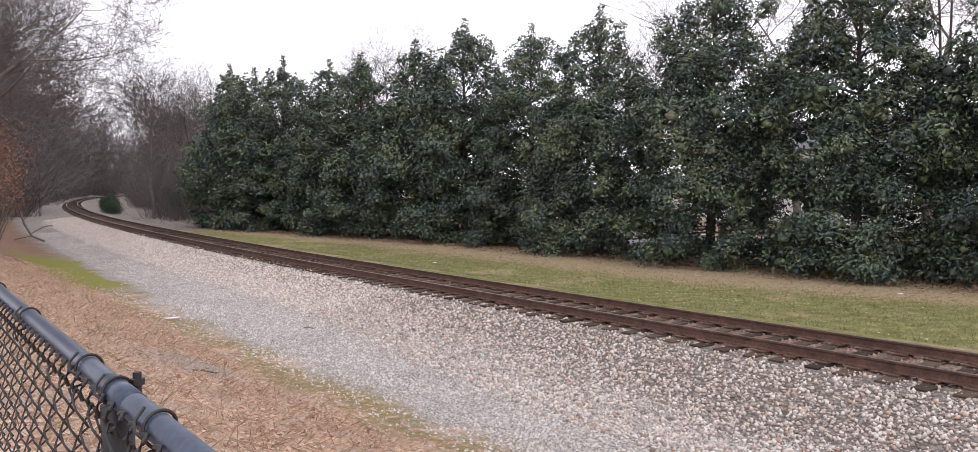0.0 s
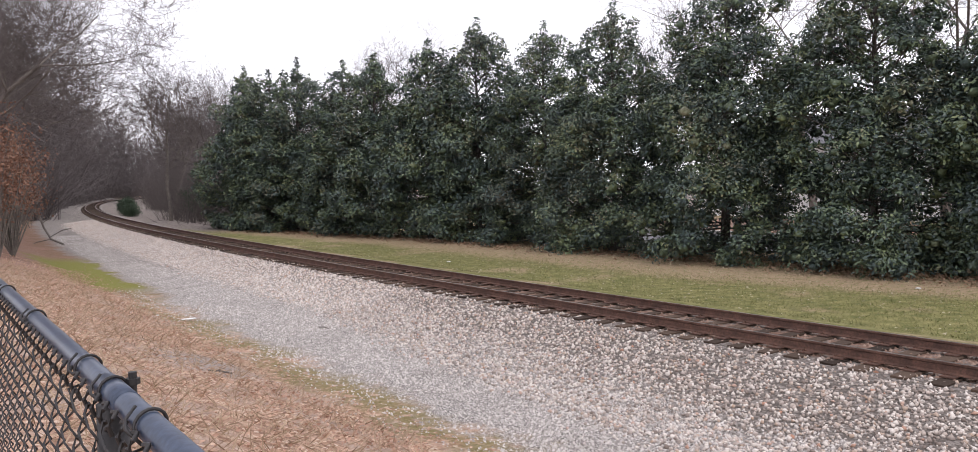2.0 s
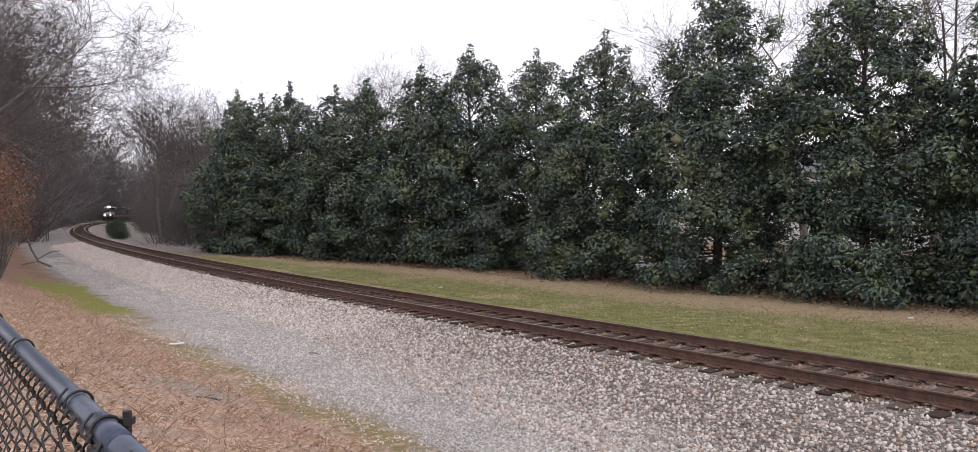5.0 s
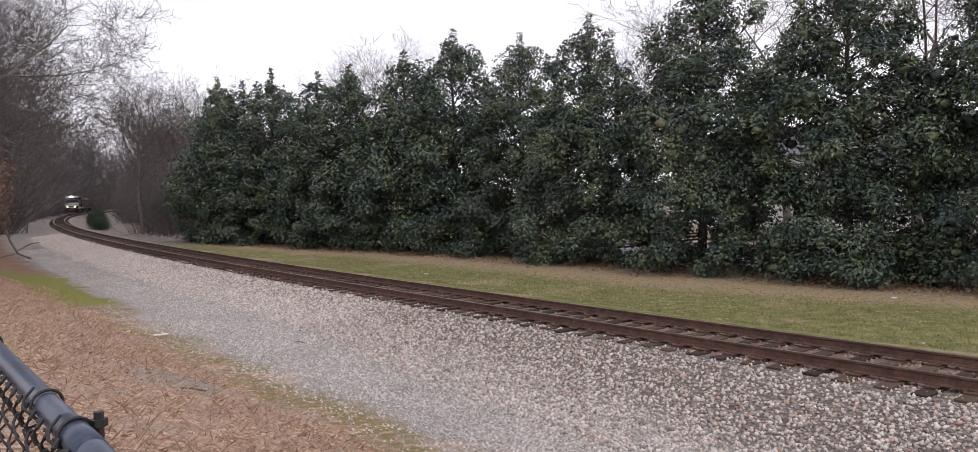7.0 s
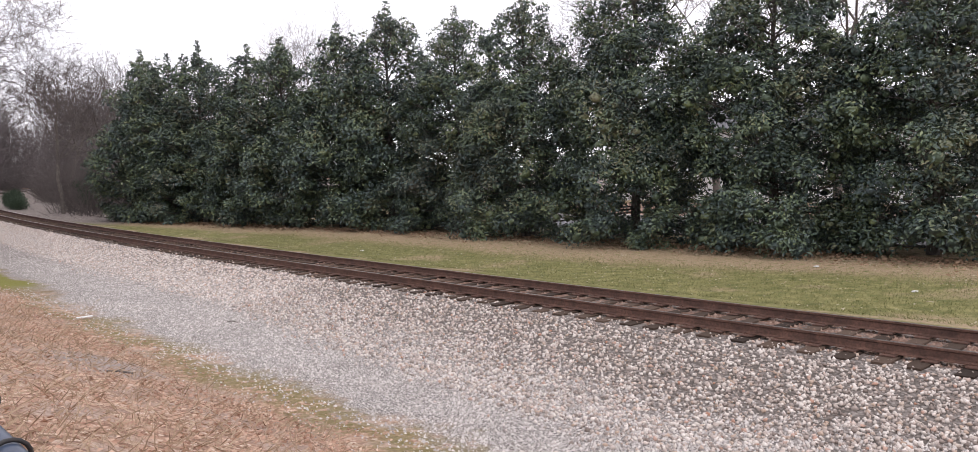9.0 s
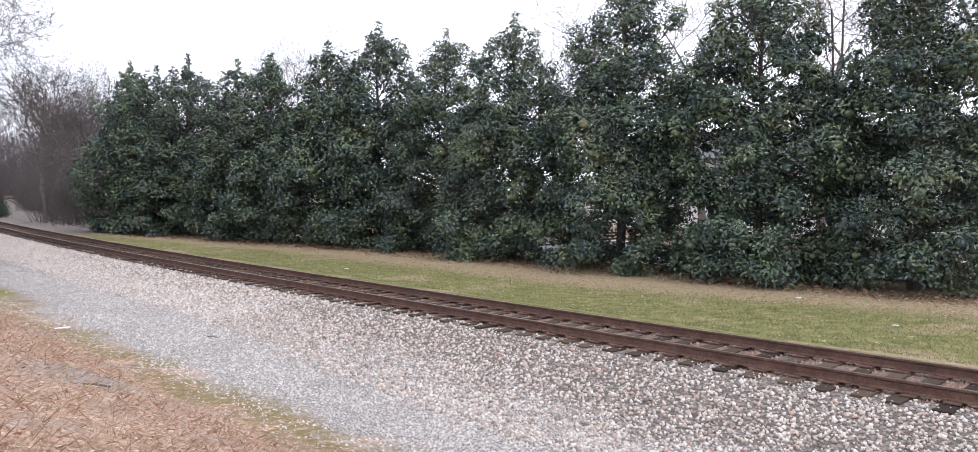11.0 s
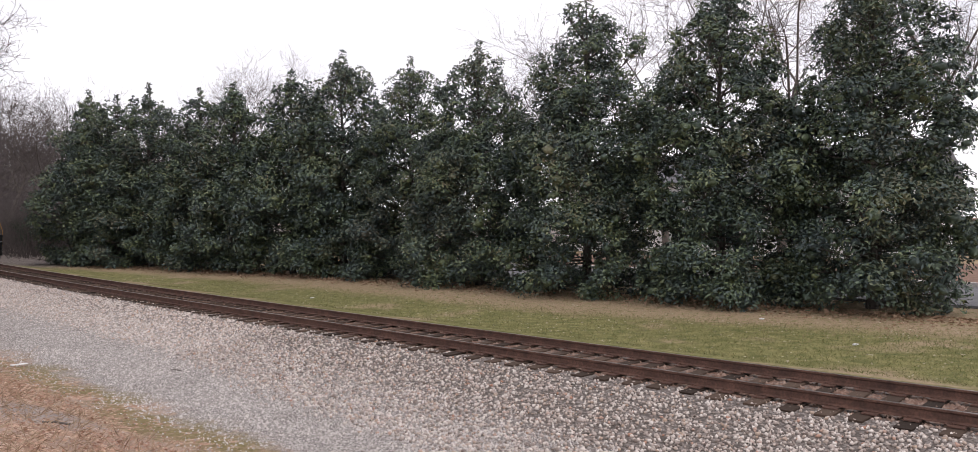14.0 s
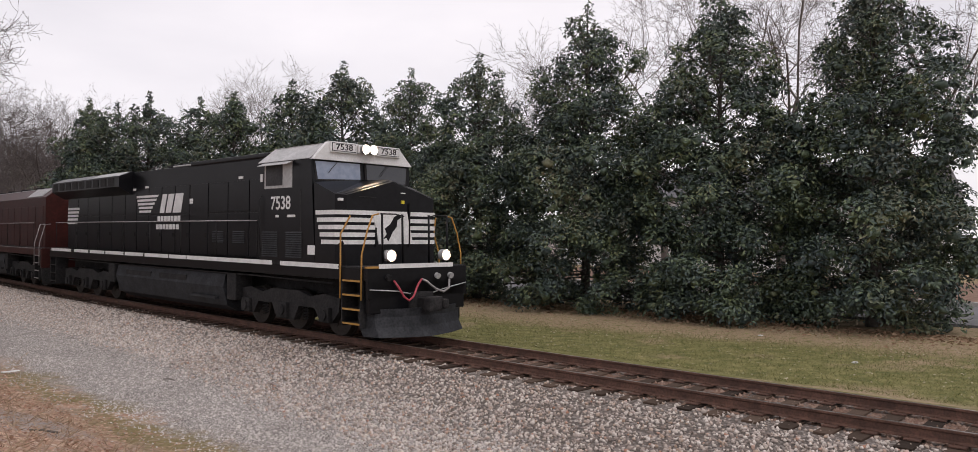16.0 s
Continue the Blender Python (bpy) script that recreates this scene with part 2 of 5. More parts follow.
GRASS = foliage("grass_blade", ((0.0, (0.08, 0.088, 0.03)), (0.55, (0.18, 0.18, 0.068)), (1.0, (0.37, 0.32, 0.175))), 0.7, 0.3)
STRAW = foliage("straw", ((0.0, (0.204, 0.136, 0.085)), (0.6, (0.365, 0.264, 0.178)), (1.0, (0.51, 0.408, 0.297))), 0.8, 0.3)
MULCH = worn("mulch", (0.12, 0.06, 0.04), (0.3, 0.19, 0.13), 4, 0.95)
WHITE_BOARD = worn("white_weatherboard", (0.62, 0.62, 0.62), (0.78, 0.78, 0.77), 1, 0.7)
WHITE_PAINT = worn("white_paint", (0.62, 0.62, 0.62), (0.8, 0.8, 0.79), 3, 0.45, bump=0.05)
ROOF = worn("roof_shingle", (0.1, 0.1, 0.11), (0.2, 0.2, 0.21), 4, 0.95)
DARK_GLASS = worn("dark_glass", (0.012, 0.014, 0.018), (0.02, 0.023, 0.028), 2, 0.06, spec=0.8, bump=0.0)
FENCE_BLUE = worn("coated_rail", (0.02, 0.03, 0.055), (0.05, 0.07, 0.115), 14, 0.34, bump=0.1, depth=0.001)
FENCE_BLACK = worn("black_vinyl", (0.012, 0.011, 0.012), (0.036, 0.031, 0.03), 20, 0.6, bump=0.2, depth=0.001)
ASPHALT = worn("asphalt", (0.1, 0.1, 0.105), (0.19, 0.19, 0.195), 2, 0.9)
CONCRETE = worn("concrete", (0.4, 0.38, 0.35), (0.55, 0.53, 0.5), 2, 0.9)


# ---- building blocks ----
def mesh_from(name, verts, faces, material, smooth=False):
    me = bpy.data.meshes.new(name)
    me.from_pydata([tuple(q) for q in verts], [], [tuple(q) for q in faces])
    me.materials.append(material)
    if smooth:
        me.shade_smooth()
    return me


def part(name, bm, material, parent=None, label="", smooth=False):
    """Links a bmesh as one mesh object under a thing or a part."""
    me = bpy.data.meshes.new(name)
    bmesh.ops.recalc_face_normals(bm, faces=bm.faces)
    bm.to_mesh(me)
    bm.free()
    me.materials.append(material)
    if smooth:
        me.shade_smooth()
    ob = new(name, me)
    ob.parent = parent
    return tagged(ob, label)


def tris_mesh(name, verts, tris, material):
    """A mesh from arrays of points and triangles."""
    me = bpy.data.meshes.new(name)
    me.vertices.add(len(verts))
    me.vertices.foreach_set("co", np.asarray(verts, np.float32).ravel())
    me.loops.add(len(tris) * 3)
    me.loops.foreach_set("vertex_index", np.asarray(tris, np.int32).ravel())
    me.polygons.add(len(tris))
    me.polygons.foreach_set("loop_start", np.arange(0, len(tris) * 3, 3, dtype=np.int32))
    me.polygons.foreach_set("loop_total", np.full(len(tris), 3, np.int32))
    me.update(calc_edges=True)
    me.materials.append(material)
    return me


def box(bm, x0, x1, y0, y1, z0, z1, bevel=0.0):
    made = bmesh.ops.create_cube(bm, size=1, matrix=Matrix.LocRotScale(((x0 + x1) / 2, (y0 + y1) / 2, (z0 + z1) / 2), None, (x1 - x0, y1 - y0, z1 - z0)))
    if bevel:
        edges = list({e for q in made["verts"] for e in q.link_edges})
        bmesh.ops.bevel(bm, geom=edges, offset=bevel, segments=2, affect="EDGES", profile=0.6)
    return bm


def tube(bm, a, b, r, r2=None, sides=8):
    a, b = Vector(a), Vector(b)
    turn = (b - a).to_track_quat("Z", "Y").to_matrix().to_4x4()
    bmesh.ops.create_cone(bm, cap_ends=True, segments=sides, radius1=r, radius2=r if r2 is None else r2, depth=(b - a).length, matrix=Matrix.Translation((a + b) / 2) @ turn)
    return bm


def bent_tube(bm, points, r, sides=8):
    """A round bar along a line of points, mitred at the bends."""
    pts = [Vector(q) for q in points]
    rings = []
    for i, q in enumerate(pts):
        way = (pts[min(i + 1, len(pts) - 1)] - pts[max(i - 1, 0)]).normalized()
        side = way.cross(Vector((0.31, 0.17, 0.93))).normalized()
        up = side.cross(way)
        rings.append([bm.verts.new(q + r * (math.cos(a) * side + math.sin(a) * up)) for a in (math.tau * k / sides for k in range(sides))])
    for p, q in zip(rings, rings[1:]):
        for k in range(sides):
            bm.faces.new((p[k], p[(k + 1) % sides], q[(k + 1) % sides], q[k]))
    bm.faces.new(rings[0]), bm.faces.new(rings[-1])
    return bm


def thing(name, label, category, group="", m=None):
    ob = new(name)
    if m is not None:
        ob.matrix_basis = m
    return tagged(ob, label, category, group)


# ---- the line of the track ----
STATION = np.arange(-140.0, 620.0, 1.0)
BEND = 0.00193 - 0.0000072 * np.clip(STATION, 0, 150) + 0.0042 * np.clip((STATION - 225) / 30, 0, 1)
HEAD = -np.cumsum(BEND)
HEAD += 0.68666 - np.interp(0, STATION, HEAD)
LINE_X = np.concatenate([[0], np.cumsum(-np.sin((HEAD[1:] + HEAD[:-1]) / 2))])
LINE_Y = np.concatenate([[0], np.cumsum(np.cos((HEAD[1:] + HEAD[:-1]) / 2))])
LINE_X += 6.326 + 0.7525 * math.cos(0.68666) - np.interp(0, STATION, LINE_X)
LINE_Y += 10.558 + 0.7525 * math.sin(0.68666) - np.interp(0, STATION, LINE_Y)


def on_line(s, d=0.0):
    """The place s metres along the track and d metres to the near side of its centre, and the track's heading there."""
    x, y, h = np.interp(s, STATION, LINE_X), np.interp(s, STATION, LINE_Y), np.interp(s, STATION, HEAD)
    return x - d * np.cos(h), y - d * np.sin(h), h


def line_coordinates(x, y):
    """The station and the offset from the track's centre of many places."""
    s, d = np.empty_like(x), np.empty_like(x)
    for k in range(0, len(x), 4000):
        dx, dy = x[k:k + 4000, None] - LINE_X, y[k:k + 4000, None] - LINE_Y
        j = np.argmin(dx * dx + dy * dy, 1)
        row = np.arange(len(j))
        dx, dy, h = dx[row, j], dy[row, j], HEAD[j]
        s[k:k + 4000] = STATION[j] - np.sin(h) * dx + np.cos(h) * dy
        d[k:k + 4000] = -np.cos(h) * dx - np.sin(h) * dy
    return s, d


def level(d):
    """The height of the ground by its distance from the track's centre; the rails' tops lie at 0."""
    return np.interp(d, (-60, -16, -3.4, -2.0, 1.75, 4.3, 6.6, 7.6, 11.4, 40, 200), (0.1, -0.36, -0.42, -0.225, -0.225, -0.56, -0.56, -0.46, 0.95, 1.2, 3.0))


def stretch(lo, hi, fine, far, grow=1.16):
    """Grid lines that are even between lo and hi and widen out to far on both sides."""
    mid = list(np.arange(lo, hi + fine / 2, fine))
    for sign in (-1, 1):
        step, q = fine, (lo if sign < 0 else hi)
        while abs(q) < far:
            step *= grow
            q += sign * step
            mid.append(q)
    return np.array(sorted(mid))


def build_ground():
    a, b = stretch(-14, 70, 0.4, 3000), stretch(-16, 17, 0.3, 3000)
    turn = radians(37)
    u, w = np.meshgrid(a, b, indexing="ij")
    x = 6.9 - np.sin(turn) * u.ravel() - np.cos(turn) * w.ravel()
    y = 11.0 + np.cos(turn) * u.ravel() - np.sin(turn) * w.ravel()
    s, d = line_coordinates(x, y)
    rough = np.array([noise.noise((p * 0.45, q * 0.45, 0)) * 0.06 + noise.noise((p * 1.7, q * 1.7, 3)) * 0.025 for p, q in zip(x, y)])
    z = level(d) + rough * np.where(d > 0, np.clip((d - 6.8) / 2, 0, 0.5), np.clip((-d - 3) / 3, 0, 0.4))
    na, nb = len(a), len(b)
    i = (np.arange(na - 1)[:, None] * nb + np.arange(nb - 1)).ravel()
    faces = np.stack([i, i + 1, i + nb + 1, i + nb], 1)
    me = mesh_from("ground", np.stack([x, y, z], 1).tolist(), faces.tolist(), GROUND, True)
    me.flip_normals()
    uv = me.uv_layers.new(name="line")
    idx = np.empty(len(me.loops), np.int32)
    me.loops.foreach_get("vertex_index", idx)
    uv.data.foreach_set("uv", np.stack([s[idx], d[idx]], 1).astype(np.float32).ravel())
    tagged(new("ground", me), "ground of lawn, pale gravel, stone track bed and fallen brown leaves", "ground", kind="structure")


build_ground()

RAIL_SHAPE = [(-0.069, -0.168), (0.069, -0.168), (0.069, -0.155), (0.012, -0.138), (0.009, -0.05), (0.034, -0.034), (0.036, -0.006), (0.028, 0.0),
              (-0.028, 0.0), (-0.036, -0.006), (-0.034, -0.034), (-0.009, -0.05), (-0.012, -0.138), (-0.069, -0.155)]


def build_track():
    track = tagged(new("railway_track"), "single railway track of rusty rails on dark wooden sleepers", "railway track", kind="structure")
    stations = np.concatenate([np.arange(-60, 60, 1.0), np.arange(60, 480, 3.0)])
    n = len(RAIL_SHAPE)
    for off in (0.7525, -0.7525):
        verts = []
        for s in stations:
            for p, q in RAIL_SHAPE:
                x, y, h = on_line(s, off + p)
                verts.append((x, y, q))
        faces = [(i * n + k, i * n + (k + 1) % n, (i + 1) * n + (k + 1) % n, (i + 1) * n + k) for i in range(len(stations) - 1) for k in range(n)]
        me = mesh_from("rail", verts, faces, RUST)
        me.materials.append(RAIL_HEAD)
        for f in me.polygons:
            if f.index % n == 7:
                f.material_index = 1
        rail = new("rail", me)
        rail.parent = track
    rng = np.random.default_rng(3)
    bm = bmesh.new()
    box(bm, -1.3, 1.3, -0.115, 0.115, -0.17, 0, 0.012)
    tie = part("tie", bm, TIE_WOOD, track)
    bm = bmesh.new()
    box(bm, -0.19, 0.19, -0.1, 0.1, 0, 0.018)
    for a, b in ((-0.09, 0.06), (0.09, -0.06), (0.1, 0.06)):
        box(bm, a - 0.012, a + 0.012, b - 0.012, b + 0.012, 0.018, 0.05)
    plate = part("tie_plate", bm, RUST, track)
    stations = np.arange(-30, 120, 0.52)
    for i, s in enumerate(stations):
        x, y, h = on_line(s)
        m = pose(x + rng.normal(0, 0.03), y + rng.normal(0, 0.03), -0.188 - rng.uniform(0, 0.012), 0, 0, math.degrees(h) + rng.normal(0, 1.2))
        ob = tie if i == 0 else tie.copy()
        if i:
            scene.collection.objects.link(ob)
        ob.matrix_basis = m
        if -14 < s < 32:
            for off in (-0.7525, 0.7525):
                x, y, h = on_line(s, off)
                q = plate if plate.matrix_basis == Matrix() else plate.copy()
                if q is not plate:
                    scene.collection.objects.link(q)
                q.matrix_basis = pose(x, y, -0.187, 0, 0, math.degrees(h))
    far = bmesh.new()
    for s in np.arange(120.1, 330, 0.52):
        x, y, h = on_line(s)
        bmesh.ops.create_cube(far, size=1, matrix=pose(x, y, -0.27, 0, 0, math.degrees(h)) @ Matrix.Diagonal((2.6, 0.23, 0.16, 1)))
    tagged(part("far_ties", far, TIE_WOOD, track), kind="stuff")


build_track()


# ---- trees ----
def leaves(rng, base, way, length, width, fold=0.25):
    """Folded leaves, two triangles each, from their stalks along their ways."""
    n = len(base)
    side = np.cross(way, rng.normal(size=(n, 3)))
    side /= np.linalg.norm(side, axis=1)[:, None] + 1e-9
    up = np.cross(side, way)
    length, width = np.broadcast_to(length, n)[:, None], np.broadcast_to(width, n)[:, None]
    mid = base + way * length * 0.5
    v = np.stack([base, mid + side * width * 0.5 + up * width * fold, base + way * length, mid - side * width * 0.5 + up * width * fold], 1).reshape(-1, 3)
    i = np.arange(n)[:, None] * 4
    return v, np.concatenate([i + [0, 1, 2], i + [0, 2, 3]], 1).reshape(-1, 3)


def unit(v):
    return v / (np.linalg.norm(v, axis=1)[:, None] + 1e-9)


def tubes(segments, sides):
    """Tapered tubes for rows of (a, b, ra, rb)."""
    seg = np.asarray(segments, float)
    a, b, ra, rb = seg[:, :3], seg[:, 3:6], seg[:, 6], seg[:, 7]
    way = unit(b - a)
    side = unit(np.cross(way, [0.31, 0.22, 0.92]))
    up = np.cross(side, way)
    ang = np.arange(sides) * math.tau / sides
    ring = np.cos(ang)[None, :, None] * side[:, None] + np.sin(ang)[None, :, None] * up[:, None]
    v = np.concatenate([a[:, None] + ring * ra[:, None, None], b[:, None] + ring * rb[:, None, None]], 1).reshape(-1, 3)
    k = np.arange(sides)
    k2 = (k + 1) % sides
    t = np.concatenate([np.stack([k, k2, sides + k2], 1), np.stack([k, sides + k2, sides + k], 1)])
    return v, (np.arange(len(seg))[:, None, None] * 2 * sides + t).reshape(-1, 3)


def faced_leaves(rng, base, way, normal, length, width, fold=0.22):
    """Leaves along their ways whose upper sides face the normals."""
    side = unit(np.cross(way, normal))
    up = np.cross(side, way)
    length, width = length[:, None], width[:, None]
    mid = base + way * length * 0.55
    v = np.stack([base, mid + side * width * 0.5 + up * width * fold, base + way * length - up * length * 0.12, mid - side * width * 0.5 + up * width * fold], 1).reshape(-1, 3)
    i = np.arange(len(base))[:, None] * 4
    return v, np.concatenate([i + [0, 1, 2], i + [0, 2, 3]], 1).reshape(-1, 3)


def clump_form():
    """The points and triangles of a small round clump."""
    bm = bmesh.new()
    bmesh.ops.create_icosphere(bm, subdivisions=1, radius=1)
    bm.verts.ensure_lookup_table()
    v, t = np.array([q.co for q in bm.verts]), np.array([[q.index for q in f.verts] for f in bm.faces])
    bm.free()
    return v, t


def magnolia(x, y, z, height, radius, seed, fine=1.0):
    """A broad evergreen: boughs all round a cone, each a fan of leafy clumps, dense below and open towards the tip."""
    rng = np.random.default_rng(seed)
    tree = thing("magnolia_tree", "tall conical evergreen magnolia with dense dark glossy leaves", "tree", "magnolia hedge", pose(x, y, z))
    knots = [np.array([rng.normal(0, 0.06), rng.normal(0, 0.06), q]) for q in np.linspace(0, height * 0.985, 12)]
    stem = [(*knots[k], *knots[k + 1], 0.2 * (1 - k / 11.5), 0.2 * (1 - (k + 1) / 11.5)) for k in range(11)]
    limbs, puffs = [], []
    tiers = int(height / 0.68)
    lean = rng.uniform(0, math.tau, 3)
    for j in range(tiers):
        q = (j + 0.2) / tiers
        reach = radius * np.interp(q, (0, 0.06, 0.2, 0.4, 0.6, 0.8, 0.93, 1), (0.86, 1.0, 1.0, 0.91, 0.69, 0.42, 0.22, 0.06))
        around = max(4, round(reach * 2.25))
        for i in range(around):
            ang = j * 1.9 + math.tau * (i + rng.uniform(-0.32, 0.32)) / around
            out = reach * rng.uniform(0.66, 1.06) * (1 + 0.12 * math.sin(2 * ang + lean[0]) * math.sin(q * 9 + lean[1]))
            z0 = 0.25 + q * height * 0.88 + rng.uniform(-0.5, 0.5) * (1 - q)
            rise = np.interp(q, (0, 0.1, 0.5, 1), (-0.06, 0.06, 0.38, 1.2)) * out
            a = np.array([0, 0, max(z0, 0.2)])
            b = np.array([math.cos(ang) * out, math.sin(ang) * out, min(max(0.3, z0 + rise), height - 0.12)])
            m = (a + b) / 2 - np.array([0, 0, 0.06 * out])
            limbs += [(*a, *m, 0.045, 0.028), (*m, *b, 0.028, 0.008)]
            wide = min(0.34 * out + 0.2, 1.05) * rng.uniform(0.8, 1.2)
            r, t = np.array([math.cos(ang), math.sin(ang), 0]), np.array([-math.sin(ang), math.cos(ang), 0])
            for k in range(6 if wide > 0.6 else 5 if wide > 0.4 else 3):
                side, deep = rng.uniform(-0.75, 0.75), rng.uniform(-0.8, 0.1)
                c = b + t * side * wide + r * deep * wide + np.array([0, 0, (0.14 - 0.34 * abs(side) + (0.1 + 0.3 * q) * rng.normal()) * wide])
                puffs.append((*c, wide * rng.uniform(0.42, 0.66), ang, q))
                limbs.append((*(m + (b - m) * 0.5), *c, 0.014, 0.005))
            if out > 0.6:
                f = rng.uniform(0.25, 0.6)
                puffs.append((math.cos(ang) * out * f, math.sin(ang) * out * f, a[2] + (b[2] - a[2]) * f, 0.5 - 0.12 * q, ang, q))
    for k in range(34):
        f, turn, r = k / 33, rng.uniform(0, math.tau), rng.uniform(0.35, 1.15)
        puffs.append((math.cos(turn) * r, math.sin(turn) * r, height * (0.06 + 0.56 * f), 0.6 - 0.1 * f, turn, 0.6 * f))
    for k in range(20):
        f, turn = k / 19, rng.uniform(0, math.tau)
        puffs.append((math.cos(turn) * 0.3 * (1 - f), math.sin(turn) * 0.3 * (1 - f), height * (0.72 + 0.265 * f), 0.36 - 0.24 * f, turn, 0.9))
    puffs = np.array(puffs)
    per = np.maximum((puffs[:, 3] ** 1.6 * 250 / fine ** 2 * np.interp(puffs[:, 5], (0.5, 0.8), (1.0, 0.85))).astype(int), 14)
    which = np.repeat(np.arange(len(puffs)), per)
    c, size, ang = puffs[which, :3], puffs[which, 3], puffs[which, 4]
    n = unit(rng.normal(0, 1, (len(which), 3)) + np.stack([np.cos(ang) * 0.55, np.sin(ang) * 0.55, np.full(len(which), 0.95)], 1))
    base = c + n * size[:, None] * [1.0, 1.0, 0.74] * rng.uniform(0.66, 1.06, len(which))[:, None]
    base[:, 2] = np.maximum(base[:, 2], 0.06)
    facing = unit(n + rng.normal(0, 0.32, n.shape) + [0, 0, 0.45])
    way = unit(np.cross(facing, rng.normal(0, 1, n.shape)) + n * 0.35)
    v, t = faced_leaves(rng, base, way, facing, rng.uniform(0.12, 0.2, len(base)) * fine, rng.uniform(0.06, 0.09, len(base)) * fine)
    # solid lumps added inside the leaf clumps to block light and deepen the shade
    knob, sides = clump_form()
    inner = puffs[puffs[:, 5] < 0.72]
    core = inner[:, None, :3] - [0, 0, 0.06] + knob * inner[:, None, 3:4] * [0.33, 0.33, 0.26] * rng.uniform(0.6, 1.2, (len(inner), len(knob), 1))
    core[:, :, 2] = np.maximum(core[:, :, 2], 0.03)
    t = np.concatenate([t, (len(v) + np.arange(len(inner))[:, None, None] * len(knob) + sides).reshape(-1, 3)])
    v = np.concatenate([v, core.reshape(-1, 3)])
    crown = new("crown", tris_mesh("crown", v, t, LEAF))
    crown.parent = tree
    tagged(crown, "mass of dark green leathery leaves", kind="stuff")
    v, t = tubes(stem, 9)
    trunk = new("trunk", tris_mesh("trunk", v, t, MAG_BARK))
    v, t = tubes(limbs, 3)
    branch = new("branchwork", tris_mesh("branchwork", v, t, MAG_BARK))
    trunk.parent = branch.parent = tree
    tagged(branch, kind="stuff")


for row in (
    (-19.3, 57.9, 12.2, 3.3, 1), (-16.6, 55.3, 11.5, 3.0, 2), (-14.1, 53.5, 12.0, 3.2, 3), (-10.2, 50.0, 11.2, 3.1, 4), (-7.7, 46.9, 11.1, 3.1, 5),
    (-4.2, 44.3, 11.4, 3.2, 6), (-1.3, 41.9, 12.0, 3.3, 7), (2.1, 39.0, 11.2, 3.3, 8), (4.9, 34.2, 11.0, 3.2, 9), (8.6, 29.8, 12.2, 3.3, 10),
    (12.3, 25.9, 12.0, 3.3, 11), (15.9, 22.6, 12.4, 3.05, 12)):
    magnolia(row[0], row[1], -0.42, row[2], row[3], row[4], 1.0 if row[4] > 7 else 1.3)


def bare_segments(rng, height, spread=0.6, depth=5, radius=None, lean=(0, 0), fork=0.3):
    """The limbs of a leafless tree, as rows for tubes(), from a clear trunk to crooked twigs; as tall as asked."""
    out = []

    def grow(a, way, length, r, n):
        bends = 5 if n == 0 else 3 if n < 4 else 2
        for k in range(bends):
            way = way + rng.normal(0, 0.09 + 0.035 * n, 3) + np.array([0, 0, 0.09 if n else 0])
            way /= np.linalg.norm(way)
            b = a + way * length / bends
            r2 = r * (0.86 if n else 0.88)
            out.append((*a, *b, r, r2, n))
            a, r = b, r2
            if n < depth and (k > 1 or n):
                for _ in range(2 if n < 2 else 1 + (rng.random() < fork)):
                    side = rng.normal(0, 1, 3)
                    side -= way * (side @ way)
                    side /= np.linalg.norm(side)
                    twist = way * rng.uniform(0.55, 0.95) + side * rng.uniform(0.45, 0.95) * spread * 1.5
                    grow(a, twist / np.linalg.norm(twist), length * rng.uniform(0.46, 0.68), r * rng.uniform(0.48, 0.64), n + 1)

    way = np.array([lean[0], lean[1], 1.0])
    grow(np.zeros(3), way / np.linalg.norm(way), height * 0.5, radius or height * 0.0125, 0)
    rows = np.array(out)
    rows[:, :6] *= height / rows[:, 5].max()
    rows[:, 6:8] *= np.array([1.0, 0.9, 0.85, 0.8, 0.75, 0.75])[rows[:, 8].astype(int)][:, None]
    rows[:, 6:8] = np.maximum(rows[:, 6:8], 0.0075)
    return rows


def bare_tree(x, y, z, height, seed, label="tall leafless grey-brown deciduous tree", spread=0.55, depth=5, lean=(0, 0), radius=None, fork=0.3):
    rng = np.random.default_rng(seed)
    seg = bare_segments(rng, height, spread, depth, radius, lean, fork)
    tree = thing("bare_tree", label, "tree", "", pose(x, y, z, 0, 0, rng.uniform(0, 360) if lean == (0, 0) else 0))
    for name, rows, sides, mat in (("trunk", seg[seg[:, 8] == 0], 10, BARK), ("branchwork", seg[(seg[:, 8] > 0) & (seg[:, 8] < 3)], 6, BARK), ("twig_spray", seg[seg[:, 8] >= 3], 3, TWIG)):
        v, t = tubes(rows[:, :8], sides)
        ob = new(name, tris_mesh(name, v, t, mat))
        ob.parent = tree
        if name != "trunk":
            tagged(ob, kind="stuff")
    return tree


# leafless trees behind the hedge
for k, (x, y, hgt) in enumerate(((-8.4, 72.9, 19), (-13.9, 72.7, 16.6), (-26.5, 71.0, 15.0), (12.4, 58.4, 20), (19.0, 47.3, 22), (23.5, 41.5, 23), (29.0, 36.0, 22))):
    bare_tree(x, y, -0.4, hgt, 40 + k, spread=0.8, fork=0.7)
